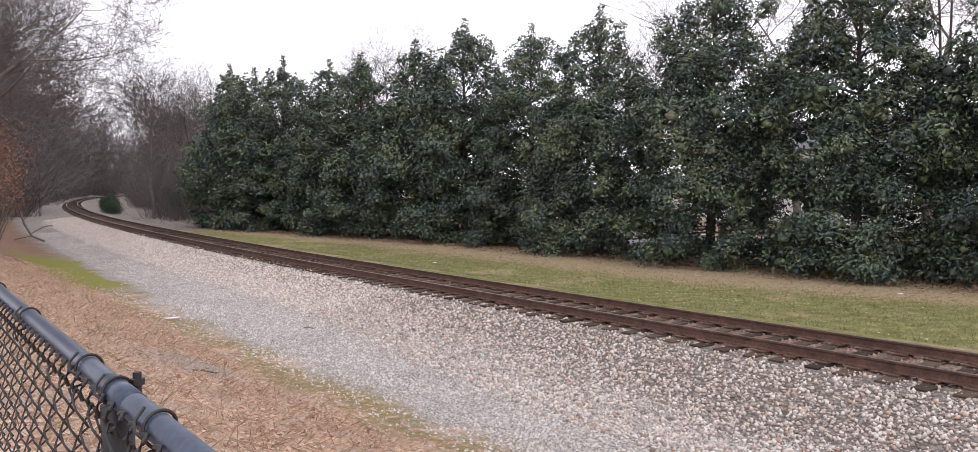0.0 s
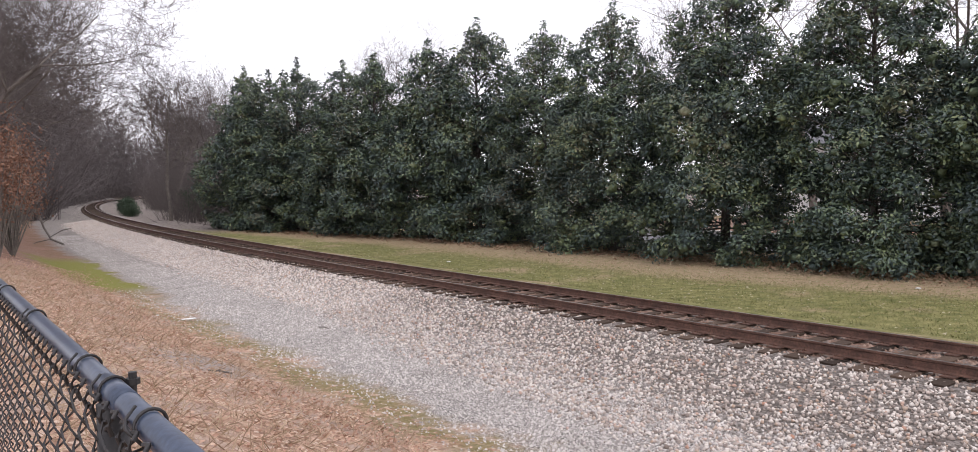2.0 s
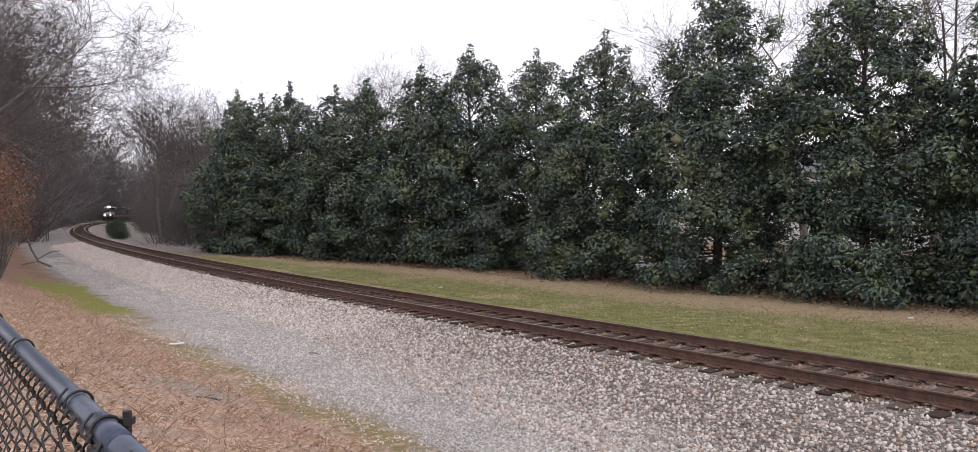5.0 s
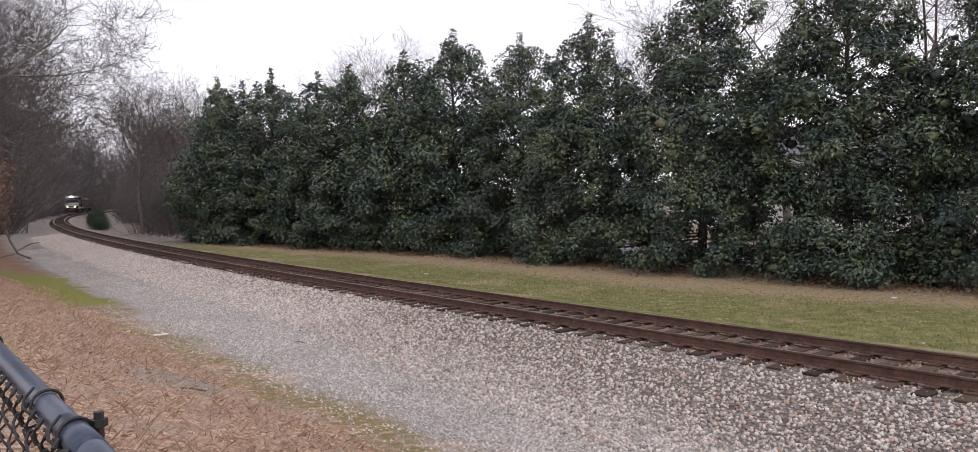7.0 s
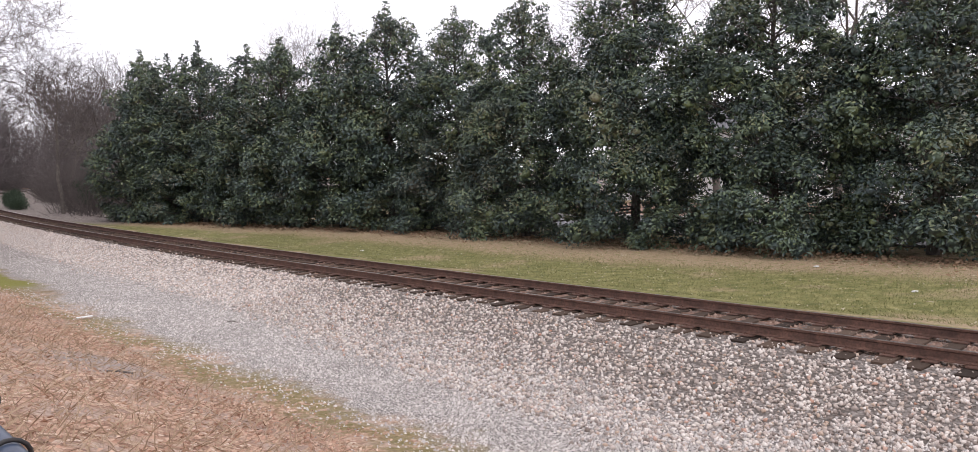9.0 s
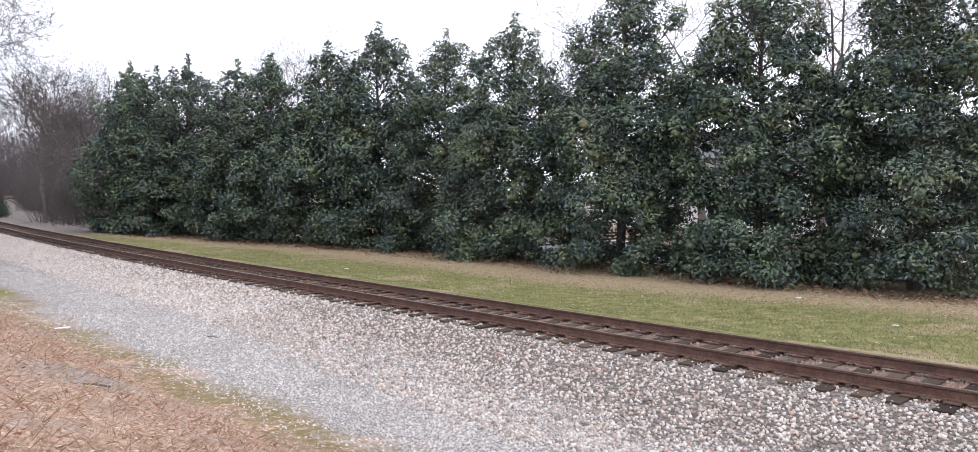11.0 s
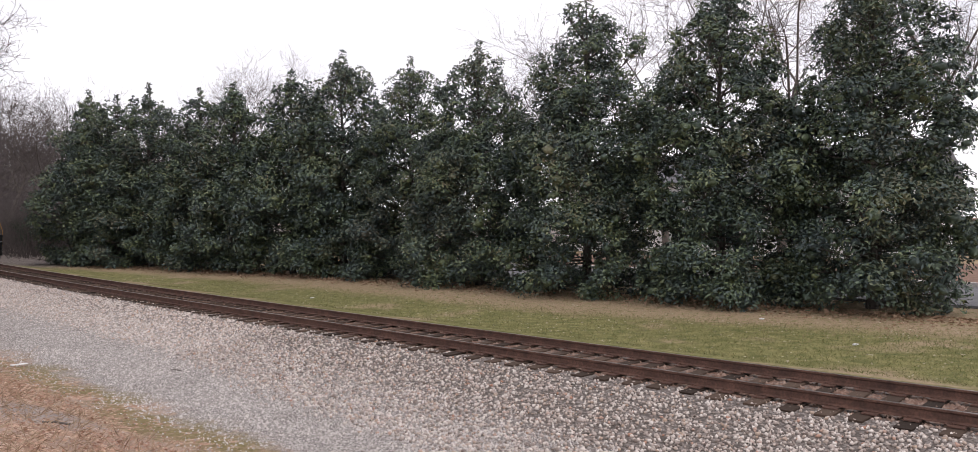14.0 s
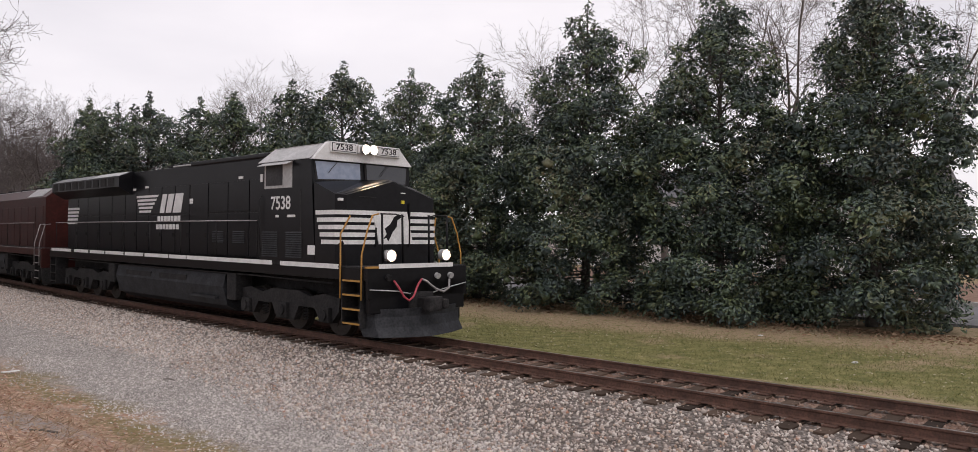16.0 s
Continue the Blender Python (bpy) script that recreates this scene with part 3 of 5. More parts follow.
# beside the bend
for k, (s, d, hgt) in enumerate(((74, -5.0, 16.4), (92, -8, 20), (66, -11, 14.5))):
    x, y, h = on_line(s, d)
    bare_tree(x, y, float(level(d)) - 0.1, hgt, 60 + k, spread=0.8, fork=0.95)
# on the bank beside the service track, leaning over it
for k, (s, d, hgt, lean) in enumerate(((29, 12.6, 15, (0.36, -0.1)), (36, 12.0, 16, (0.34, -0.05)), (44, 11.0, 16.5, (0.28, 0)), (54, 10.0, 17, (0.22, 0)), (68, 8.8, 18, (0.12, 0)))):
    x, y, h = on_line(s, d)
    bare_tree(x, y, float(level(d)) - 0.1, hgt, 80 + k, "tall leafless tree leaning out over the gravel track", 0.85, 5, lean, hgt * 0.01, 0.95)


def far_wood():
    kinds = []
    for k in range(5):
        r = np.random.default_rng(90 + k)
        seg = bare_segments(r, 15, 0.6, 3)
        tips = seg[seg[:, 8] == 3][::2]
        a = tips[:, :3] + (tips[:, 3:6] - tips[:, :3]) * r.random((len(tips), 1))
        b = a + unit(tips[:, 3:6] - tips[:, :3] + r.normal(0, 0.5, a.shape)) * r.uniform(0.5, 1.4, (len(tips), 1))
        fine = np.c_[a, b, np.full(len(a), 0.035), np.full(len(a), 0.015)]
        kinds.append([tubes(seg[seg[:, 8] < 2][:, :8], 5), tubes(np.concatenate([np.c_[seg[seg[:, 8] >= 2][:, :6], np.maximum(seg[seg[:, 8] >= 2][:, 6:8], 0.03)], fine]), 3)])
    rng = np.random.default_rng(9)
    vs, ts, n = [], [], 0
    spots = [(rng.uniform(95, 330), 5.5 + 24 * rng.random() ** 1.5 + max(0, q)) for q in rng.normal(0, 2, 30)]
    spots += [(rng.uniform(110, 400), -rng.uniform(11, 36)) for _ in range(20)]
    spots += [(rng.uniform(62, 150), rng.uniform(9, 17)) for _ in range(16)]
    spots += [(rng.uniform(58, 130), -rng.uniform(10, 34)) for _ in range(12)]
    spots += [(rng.uniform(80, 170), rng.uniform(7.5, 20)) for _ in range(16)]
    for s, d in spots:
        x, y, h = on_line(s, d)
        a, k = rng.uniform(0, math.tau), rng.uniform(1.5, 2.0) if s > 150 else rng.uniform(1.2, 1.6) if d > 0 else rng.uniform(0.6, 0.85)
        turn = np.array([[math.cos(a), -math.sin(a), 0], [math.sin(a), math.cos(a), 0], [0, 0, 1]]) * k
        for v, t in kinds[rng.integers(5)]:
            vs.append(v @ turn.T + [x, y, float(level(d)) - 0.1])
            ts.append(t + n)
            n += len(v)
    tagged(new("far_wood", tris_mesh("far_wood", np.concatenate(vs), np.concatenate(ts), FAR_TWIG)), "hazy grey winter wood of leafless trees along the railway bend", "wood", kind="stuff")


far_wood()


def brush(name, label, spots, height, count, seed, material=None, thick=0.016):
    """Leafless undergrowth: sprays of thin stems, as one mass."""
    rng = np.random.default_rng(seed)
    rows = []
    for s, d in spots:
        x, y, h = on_line(s, d)
        z = float(level(d)) - 0.05
        for _ in range(count):
            a = np.array([x + rng.normal(0, 0.9), y + rng.normal(0, 0.9), z])
            way = unit(rng.normal(0, 0.38, (1, 3)) + [0, 0, 1])[0]
            top = height * rng.uniform(0.4, 1.1)
            b = a + way * top * 0.55
            c = b + unit((way + rng.normal(0, 0.3, 3))[None])[0] * top * 0.45
            rows += [(*a, *b, thick, thick * 0.7), (*b, *c, thick * 0.7, thick * 0.25)]
            for _ in range(3):
                e = a + (c - a) * rng.uniform(0.35, 0.9)
                rows.append((*e, *(e + unit((way * 0.6 + rng.normal(0, 0.6, 3))[None])[0] * top * 0.3), thick * 0.5, thick * 0.2))
    v, t = tubes(rows, 3)
    tagged(new(name, tris_mesh(name, v, t, material or TWIG)), label, "undergrowth", kind="stuff")


rng = np.random.default_rng(17)
brush("bend_brush", "grey leafless undergrowth between the railway and the wood", [(q, -(6.0 if q < 85 else 9.0) - rng.uniform(0, 7)) for q in np.linspace(57, 135, 70)], 6.0, 36, 5, None, 0.024)
brush("bank_brush", "brown leafless brambles on the bank", [(q, (9.6 if q < 60 else 8.0) + rng.uniform(0, 4)) for q in np.linspace(40, 110, 70)], 5.5, 34, 6, None, 0.022)
brush("fence_brush", "dead stalks on the bank below the fence", [(q, rng.uniform(10.4, 11.8)) for q in np.linspace(-2, 16, 12)], 0.3, 8, 7, STRAW, 0.004)
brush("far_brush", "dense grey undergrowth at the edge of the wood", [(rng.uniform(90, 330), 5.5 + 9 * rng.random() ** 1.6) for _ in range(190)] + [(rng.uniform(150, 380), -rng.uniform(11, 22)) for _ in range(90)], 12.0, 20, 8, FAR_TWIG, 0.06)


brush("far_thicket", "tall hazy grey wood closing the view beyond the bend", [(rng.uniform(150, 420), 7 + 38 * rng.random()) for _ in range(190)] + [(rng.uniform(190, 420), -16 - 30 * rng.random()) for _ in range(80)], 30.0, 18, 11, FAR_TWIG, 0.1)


def leafy_shrub(name, label, x, y, z, height, radius, seed, material, per=60, leaf=(0.07, 0.13), stems=22):
    rng = np.random.default_rng(seed)
    shrub = thing(name, label, "shrub", "", pose(x, y, z))
    rows, tips = [], []
    for _ in range(stems):
        ang, out = rng.uniform(0, math.tau), radius * math.sqrt(rng.random())
        b = np.array([math.cos(ang) * out, math.sin(ang) * out, height * rng.uniform(0.45, 1.0) * (1 - 0.35 * (out / radius) ** 2)])
        m = b * [0.45, 0.45, 0.55] + rng.normal(0, 0.08, 3)
        rows += [(0, 0, 0, *m, 0.03, 0.018), (*m, *b, 0.018, 0.005)]
        for f in rng.uniform(0.3, 1.0, 5):
            tips.append(m + (b - m) * f + rng.normal(0, 0.16, 3))
    tips = np.repeat(np.array(tips), per // 4, 0)
    base = tips + rng.normal(0, 0.19, tips.shape)
    base[:, 2] = np.maximum(base[:, 2], 0.05)
    v, t = leaves(rng, base, unit(rng.normal(0, 1, base.shape)), rng.uniform(*leaf, len(base)), rng.uniform(leaf[0] * 0.5, leaf[1] * 0.55, len(base)))
    crown = new("foliage", tris_mesh("foliage", v, t, material))
    v, t = tubes(rows, 5)
    stem = new("stem", tris_mesh("stem", v, t, BARK))
    crown.parent = stem.parent = shrub
    tagged(crown, kind="stuff"), tagged(stem, kind="stuff")


for k, (s, d, hgt, r) in enumerate(((28, 9.3, 6.4, 1.5), (32, 9.2, 6.8, 1.6), (38, 9.0, 6.6, 1.6), (45, 8.8, 6.0, 1.6), (25, 9.9, 4.8, 1.0))):
    x, y, h = on_line(s, d)
    leafy_shrub("beech_shrub", "young tree on the bank still holding rust-brown dead leaves", x, y, float(level(d)) - 0.05, hgt, r, 120 + k, LEAF_DRY, 44, (0.09, 0.15), 30)
for k, (s, d, hgt, r) in enumerate(((94, -2.9, 2.1, 0.9), (89, -3.0, 1.4, 0.8), (101, -3.6, 2.5, 1.1), (72, -7.2, 4.2, 1.8))):
    x, y, h = on_line(s, d)
    leafy_shrub("evergreen_bush", "dark evergreen bush at the foot of the railway bank", x, y, float(level(d)) - 0.05, hgt, r, 140 + k, BUSH_LEAF, 100, (0.1, 0.2), 30)


# ---- loose stone, leaves and grass on the ground ----
def stones(name, label, rng, s, d, size, material, sink=0.35, whole=True):
    """Broken stones half sunk in the ground: distorted octahedra, or for small and far ones their upper halves."""
    n = len(s)
    x, y, h = on_line(s, d)
    z = level(d) + size * (0.5 - sink)
    k = size[:, None] * rng.uniform(0.55, 1.15, (n, 3))
    if whole:
        q, _ = np.linalg.qr(rng.normal(0, 1, (n, 3, 3)))
        pts = np.concatenate([q * k[:, :, None], -q * (k * rng.uniform(0.6, 1.2, (n, 3)))[:, :, None]], 1) * 0.62
        t = np.array([(0, 1, 2), (1, 3, 2), (3, 4, 2), (4, 0, 2), (1, 0, 5), (3, 1, 5), (4, 3, 5), (0, 4, 5)])
    else:
        turn = rng.uniform(0, math.tau, n)[:, None] + np.arange(4) * math.pi / 2 + rng.normal(0, 0.25, (n, 4))
        out = k[:, [0, 1, 0, 1]] * rng.uniform(0.8, 1.2, (n, 4)) * 0.66
        ring = np.stack([np.cos(turn) * out, np.sin(turn) * out, -size[:, None] * rng.uniform(0.1, 0.35, (n, 4))], 2)
        tip = np.stack([rng.normal(0, 0.16, n) * size, rng.normal(0, 0.16, n) * size, k[:, 2] * 0.5], 1)
        pts = np.concatenate([ring, tip[:, None]], 1)
        t = np.array([(0, 1, 4), (1, 2, 4), (2, 3, 4), (3, 0, 4)])
    v = pts + np.stack([x, y, z], 1)[:, None]
    tris = (np.arange(n)[:, None, None] * pts.shape[1] + t).reshape(-1, 3)
    return tagged(new(name, tris_mesh(name, v.reshape(-1, 3), tris, material)), label, "stones", kind="stuff")


def shoulder(s):
    """How far the stone of the track bed has drawn back from the service track at a station."""
    return 0.12 * (np.clip(s, 2, 13) - 2)


rng = np.random.default_rng(21)
n = 74000
s_ = -7 + 85 * rng.random(n) ** 2.25
d_ = np.where(rng.random(n) < 0.75, 1.2 + (3.9 - shoulder(s_)) * rng.random(n) ** 0.92 + np.abs(rng.normal(0, 0.3, n)), rng.uniform(-1.6, 1.2, n))
size_, centre, near = rng.uniform(0.032, 0.076, n), np.abs(d_) < 0.95, s_ < 13
stones("ballast", "grey and brown broken stone ballast heaped along the track", rng, s_[~centre & near], d_[~centre & near], size_[~centre & near], STONE)
stones("far_ballast", "grey broken stone ballast further along the track", rng, s_[~centre & ~near], d_[~centre & ~near], size_[~centre & ~near], STONE, 0.35, False)
stones("stained_ballast", "rust-stained brown stone ballast lying between the rails", rng, s_[centre], d_[centre], size_[centre], STAINED, 0.35, False)
n = 78000
s_ = -6 + 62 * rng.random(n) ** 2.4
d_ = 3.7 - shoulder(s_) + (2.7 + shoulder(s_)) * rng.random(n) + rng.normal(0, 0.32, n) + 0.3 * np.sin(s_ * 0.9) * rng.random(n)
keep = (d_ < 7.6) & ((s_ < 18.5) | (d_ < 5.9 + 0.2 * rng.normal(size=n)))
s_, d_ = s_[keep], d_[keep]
stones("gravel", "pale fine gravel of the service track", rng, s_, d_, rng.uniform(0.018, 0.05, len(s_)), GRAVEL, 0.35, False)
n = 2600
s_, d_ = -5 + 26 * rng.random(n), 6.5 + np.abs(rng.normal(0, 0.7, n))
stones("stray_gravel", "scattered gravel among the leaves at the track's edge", rng, s_, d_, rng.uniform(0.016, 0.04, n), GRAVEL, 0.35, False)


def fallen(name, label, rng, s, d, length, material, upright=0.25, width=0.5):
    x, y, h = on_line(s, d)
    base = np.stack([x, y, level(d) + 0.035], 1)
    way = unit(rng.normal(0, 1, (len(s), 3)) * [1, 1, upright])
    v, t = leaves(rng, base, way, length, length * width)
    return tagged(new(name, tris_mesh(name, v, t, material)), label, "leaves", kind="stuff")


n = 46000
s_ = -6 + 34 * rng.random(n) ** 1.5
d_ = 6.7 + np.abs(rng.normal(0, 2.6, n)) + rng.normal(0, 0.3, n)
patchy = np.array([noise.noise((p * 0.7, q * 0.9, 5)) + 0.5 * noise.noise((p * 2.3, q * 2.3, 9)) for p, q in zip(s_, d_)])
keep = ((s_ - 7.2) ** 2 + 3 * (d_ - 8.65) ** 2 > 2.2 * rng.random(n)) & (patchy + 0.25 * rng.normal(size=n) > -0.22) & (d_ > 7.3 + 0.25 * rng.normal(size=n))
s_, d_ = s_[keep], d_[keep]
fallen("leaf_litter", "fallen brown leaves and bits of straw on the bank", rng, s_, d_, rng.uniform(0.02, 0.066, len(s_)), LITTER, 0.2, 0.55)
n = 9000
s_ = -8 + 58 * rng.random(n)
d_ = -(12.4 - 0.0025 * s_ * s_) + np.abs(rng.normal(0, 1.1, n)) - 0.9
fallen("hedge_litter", "brown fallen magnolia leaves along the foot of the hedge", rng, s_, d_, rng.uniform(0.06, 0.15, n), HEDGE_LITTER, 0.15)
n = 2600
s_, d_ = -8 + 45 * rng.random(n), -2.8 - 8.5 * rng.random(n)
fallen("lawn_leaves", "pale fallen leaves scattered over the lawn", rng, s_, d_, rng.uniform(0.03, 0.08, n), PALE_LEAF)


def grass():
    rng = np.random.default_rng(31)
    for name, label, n, s, d, length, mat, flat in (
            ("lawn_grass", "short green winter lawn grass", 60000, -8 + 40 * rng.random(60000) ** 1.3, -2.7 - 9.5 * rng.random(60000), (0.05, 0.11), GRASS, 0.6),
            ("straw_grass", "dry straw-coloured lawn grass in front of the hedge", 22000, -8 + 55 * rng.random(22000) ** 1.2, -5.6 - 5.6 * rng.random(22000) ** 0.8, (0.04, 0.1), STRAW, 0.8),
            ("dry_grass", "dead straw-coloured grass on the bank", 15000, -4 + 26 * rng.random(15000) ** 1.4, 7.6 + 4.0 * rng.random(15000) ** 0.8, (0.08, 0.3), STRAW, 1.4)):
        x, y, h = on_line(s, d)
        base = np.stack([x, y, level(d)], 1)
        if name != "dry_grass":
            dryness = -d + np.minimum(0.02 * s, 0.2 * s - 1.9) + 0.13 * np.maximum(s - 30, 0) + rng.normal(0, 0.8, n)
            keep = dryness < 7.7 if name == "lawn_grass" else dryness > 6.6
            base, n = base[keep], int(keep.sum())
        way = unit(rng.normal(0, flat, (n, 3)) * [1, 1, 0] + [0, 0, 0.7])
        ln = rng.uniform(*length, n)
        v, t = leaves(rng, base, way, ln, 0.012, 0.1)
        tagged(new(name, tris_mesh(name, v, t, mat)), label, "grass", kind="stuff")


grass()

# road and kerb behind the hedge
def strip(name, label, category, d0, d1, z0, z1, s0, s1, material):
    st = np.arange(s0, s1 + 0.1, 2.0)
    verts, faces = [], []
    for s in st:
        for d, z in ((d0, z0), (d0, z1), (d1, z1), (d1, z0)):
            x, y, h = on_line(s, d)
            verts.append((x, y, z))
    for i in range(len(st) - 1):
        for k in range(4):
            faces.append((i * 4 + k, i * 4 + (k + 1) % 4, (i + 1) * 4 + (k + 1) % 4, (i + 1) * 4 + k))
    faces += [(0, 1, 2, 3), tuple(len(verts) - 4 + k for k in range(4))]
    me = mesh_from(name, verts, faces, material)
    bm = bmesh.new()
    bm.from_mesh(me)
    bmesh.ops.recalc_face_normals(bm, faces=bm.faces)
    bm.to_mesh(me)
    bm.free()
    tagged(new(name, me), label, category, kind="structure")


strip("road", "grey asphalt road behind the hedge", "road", -24.0, -16.2, -0.6, -0.27, -60, 34, ASPHALT)
strip("kerb", "pale concrete kerb along the road", "kerb", -24.35, -24.0, -0.6, -0.1, -60, 34, CONCRETE)
strip("verge", "brown mulched verge beyond the kerb", "verge", -40, -24.35, -0.8, -0.12, -60, 34, MULCH)


def white_house():
    x, y, h = on_line(24, -46)
    house = thing("house", "white weatherboarded house behind the hedge", "house", "", pose(x, y, -0.3, 0, 0, math.degrees(h)))
    bm = bmesh.new()
    box(bm, -5, 5, -14, 14, 0, 5.6)
    part("wall", bm, WHITE_BOARD, house)
    bm = bmesh.new()
    q = [bm.verts.new(p) for p in ((-5.5, -14.5, 5.6), (5.5, -14.5, 5.6), (0, -14.5, 8.2), (-5.5, 14.5, 5.6), (5.5, 14.5, 5.6), (0, 14.5, 8.2))]
    for f in ((0, 1, 2), (3, 5, 4), (0, 2, 5, 3), (1, 4, 5, 2), (0, 3, 4, 1)):
        bm.faces.new([q[k] for k in f])
    part("roof", bm, ROOF, house)
    for k, yy in enumerate((-11, -6.5, -2, 2.5, 7, 11)):
        for zz in (1.0, 3.5):
            bm = bmesh.new()
            box(bm, -5.06, -4.98, yy - 0.55, yy + 0.55, zz, zz + 1.4)
            window = part("window", bm, WHITE_PAINT, house)
            bm = bmesh.new()
            box(bm, -5.075, -5.062, yy - 0.46, yy + 0.46, zz + 0.09, zz + 1.31)
            part("pane", bm, DARK_GLASS, window)


white_house()


# ---- the fence beside the camera: places along the rail ----
POST = 1.26
TIES = (0.6, 1.04, 1.27, 1.475, 2.15, 2.8)


def chain_fence():
    way, out = Vector((-0.6195, 0.785, 0)), Vector((0.785, 0.6195, 0))
    foot, z = Vector((0.2212, 0.1745, 0)), 2.185
    fence = thing("chain_link_fence", "black vinyl-coated chain-link fence with a round top rail", "fence")
    at = lambda u, side, q: foot + way * u + out * side + Vector((0, 0, q))
    bm = bmesh.new()
    tube(bm, at(-0.6, 0, z), at(3.6, 0, z), 0.0195, sides=28)
    rail = part("top_rail", bm, FENCE_BLUE, fence, "dark blue-black top rail with a dull sheen", True)
    # the sleeve where two lengths of rail join, and the post with its clamp
    bm = bmesh.new()
    tube(bm, at(POST - 0.075, 0, z), at(POST + 0.075, 0, z), 0.0207, sides=28)
    part("sleeve", bm, FENCE_BLUE, rail, smooth=True)
    bm = bmesh.new()
    tube(bm, at(POST, -0.012, 0.85), at(POST, -0.006, z - 0.012), 0.024, sides=18)
    part("post", bm, FENCE_BLACK, fence, smooth=True)
    bm = bmesh.new()
    tube(bm, at(POST + 0.03, 0.03, z - 0.012), at(POST + 0.03, 0.03, z + 0.026), 0.0065, sides=10)
    tube(bm, at(POST + 0.03, 0.03, z + 0.006), at(POST + 0.03, 0.03, z + 0.016), 0.0115, sides=6)
    part("bolt", bm, FENCE_BLACK, fence)
    # wire ties looped over the rail, their ends twisted
    for u in TIES:
        bm = bmesh.new()
        pts = []
        for k in range(17):
            a = radians(-160 + 310 * k / 16)
            pts.append(at(u + 0.03 * k / 16, 0.0235 * math.sin(a), z + 0.0235 * math.cos(a)))
        pts = [at(u - 0.012, -0.03, z - 0.05), at(u + 0.006, -0.034, z - 0.03)] + pts
        bent_tube(bm, pts, 0.0026, 6)
        bent_tube(bm, [at(u - 0.012, -0.026, z - 0.004), at(u + 0.004, -0.034, z + 0.004), at(u + 0.02, -0.03, z + 0.014), at(u + 0.034, -0.014, z + 0.026)], 0.0024, 5)
        part("wire_tie", bm, FENCE_BLACK, fence, smooth=True)
    # woven mesh: flattened spirals hooked into one another, their ends bent into barbs along the rail
    bm = bmesh.new()
    pitch, rise = 0.06, 0.043
    for i in range(5, 56):
        pts = []
        for k in range(28 * 3):
            f = k / 3 + i
            swing = 0.5 - 0.5 * math.cos(math.pi * f)
            pts.append(at((i + swing * 1.12 - 0.06) * pitch, -0.03 + 0.01 * math.sin(math.pi * f), z - 0.02 - k / 3 * rise))
        bent_tube(bm, pts, 0.0023, 4)
        u = i * pitch
        bent_tube(bm, [at(u + 0.006, -0.03, z - 0.03), at(u + 0.003, -0.036, z - 0.014), at(u - 0.002, -0.03, z - 0.004), at(u + 0.006, -0.024, z + 0.003), at(u + 0.018, -0.027, z + 0.001)], 0.0036, 5)
    tagged(part("wire_mesh", bm, FENCE_BLACK, fence), kind="stuff")


chain_fence()


def small_litter():
    rng = np.random.default_rng(77)
    for x, y, z, sx, sy in ((-7.3, 17.7, -0.45, 0.16, 0.05), (-8.3, 18.2, -0.45, 0.1, 0.04)):
        bm = bmesh.new()
        box(bm, -sx, sx, -sy, sy, 0, 0.02, 0.006)
        ob = tagged(part("paper_scrap", bm, WHITE_PAINT), "small white scrap of litter on the gravel edge", "litter")
        ob.matrix_basis = pose(x, y, float(level(7.0)) + 0.03, 0, 0, 40)
    for s, d in ((20.5, -4.6), (5.0, -9.5), (1.5, -6.5), (-1, -10.5)):
        x, y, h = on_line(s, d)
        bm = bmesh.new()
        box(bm, -0.07, 0.07, -0.045, 0.045, 0, 0.03, 0.01)
        tagged(part("paper_scrap", bm, WHITE_PAINT), "small white scrap of litter lying on the lawn", "litter").matrix_basis = pose(x, y, float(level(d)) + 0.02, 0, 0, 30)
    # a fallen limb at the gravel's edge and short sticks
    for x, y, ln, r, rise in ((-3.85, 10.3, 0.4, 0.014, 0.02), (-3.9, 16.6, 0.25, 0.012, 0.02)):
        s, d = line_coordinates(np.array([x]), np.array([y]))
        bm = bmesh.new()
        z = float(level(d[0])) + 0.04
        bent_tube(bm, [(x - ln / 2, y + 0.1, z), (x, y, z + rise), (x + ln / 2, y - 0.06, z)], r, 6)
        tagged(part("stick", bm, BARK), "short dark fallen stick on the ground", "stick")
    x, y, h = on_line(47, 6.7)
    z = float(level(6.7))
    limb = thing("fallen_limb", "dark fallen limb leaning on the bank beside the gravel", "branch", "", pose(x, y, z))
    bm = bmesh.new()
    bent_tube(bm, [(1.3, -0.5, 0.02), (0.4, -0.2, 0.3), (-0.2, 0.1, 1.0), (-0.6, 0.2, 2.1)], 0.06, 7)
    part("stem", bm, BARK, limb)
    for pts in ([(0.3, -0.15, 0.4), (0.9, 0.1, 0.8), (1.4, 0.2, 0.9)], [(-0.3, 0.12, 1.2), (0.2, 0.3, 1.6), (0.5, 0.3, 2.2)], [(0.4, -0.2, 0.3), (-0.3, -0.4, 0.15), (-0.5, -0.5, 0.03)]):
        bm = bmesh.new()
        bent_tube(bm, pts, 0.025, 5)
        part("side_shoot", bm, BARK, limb)


small_litter()


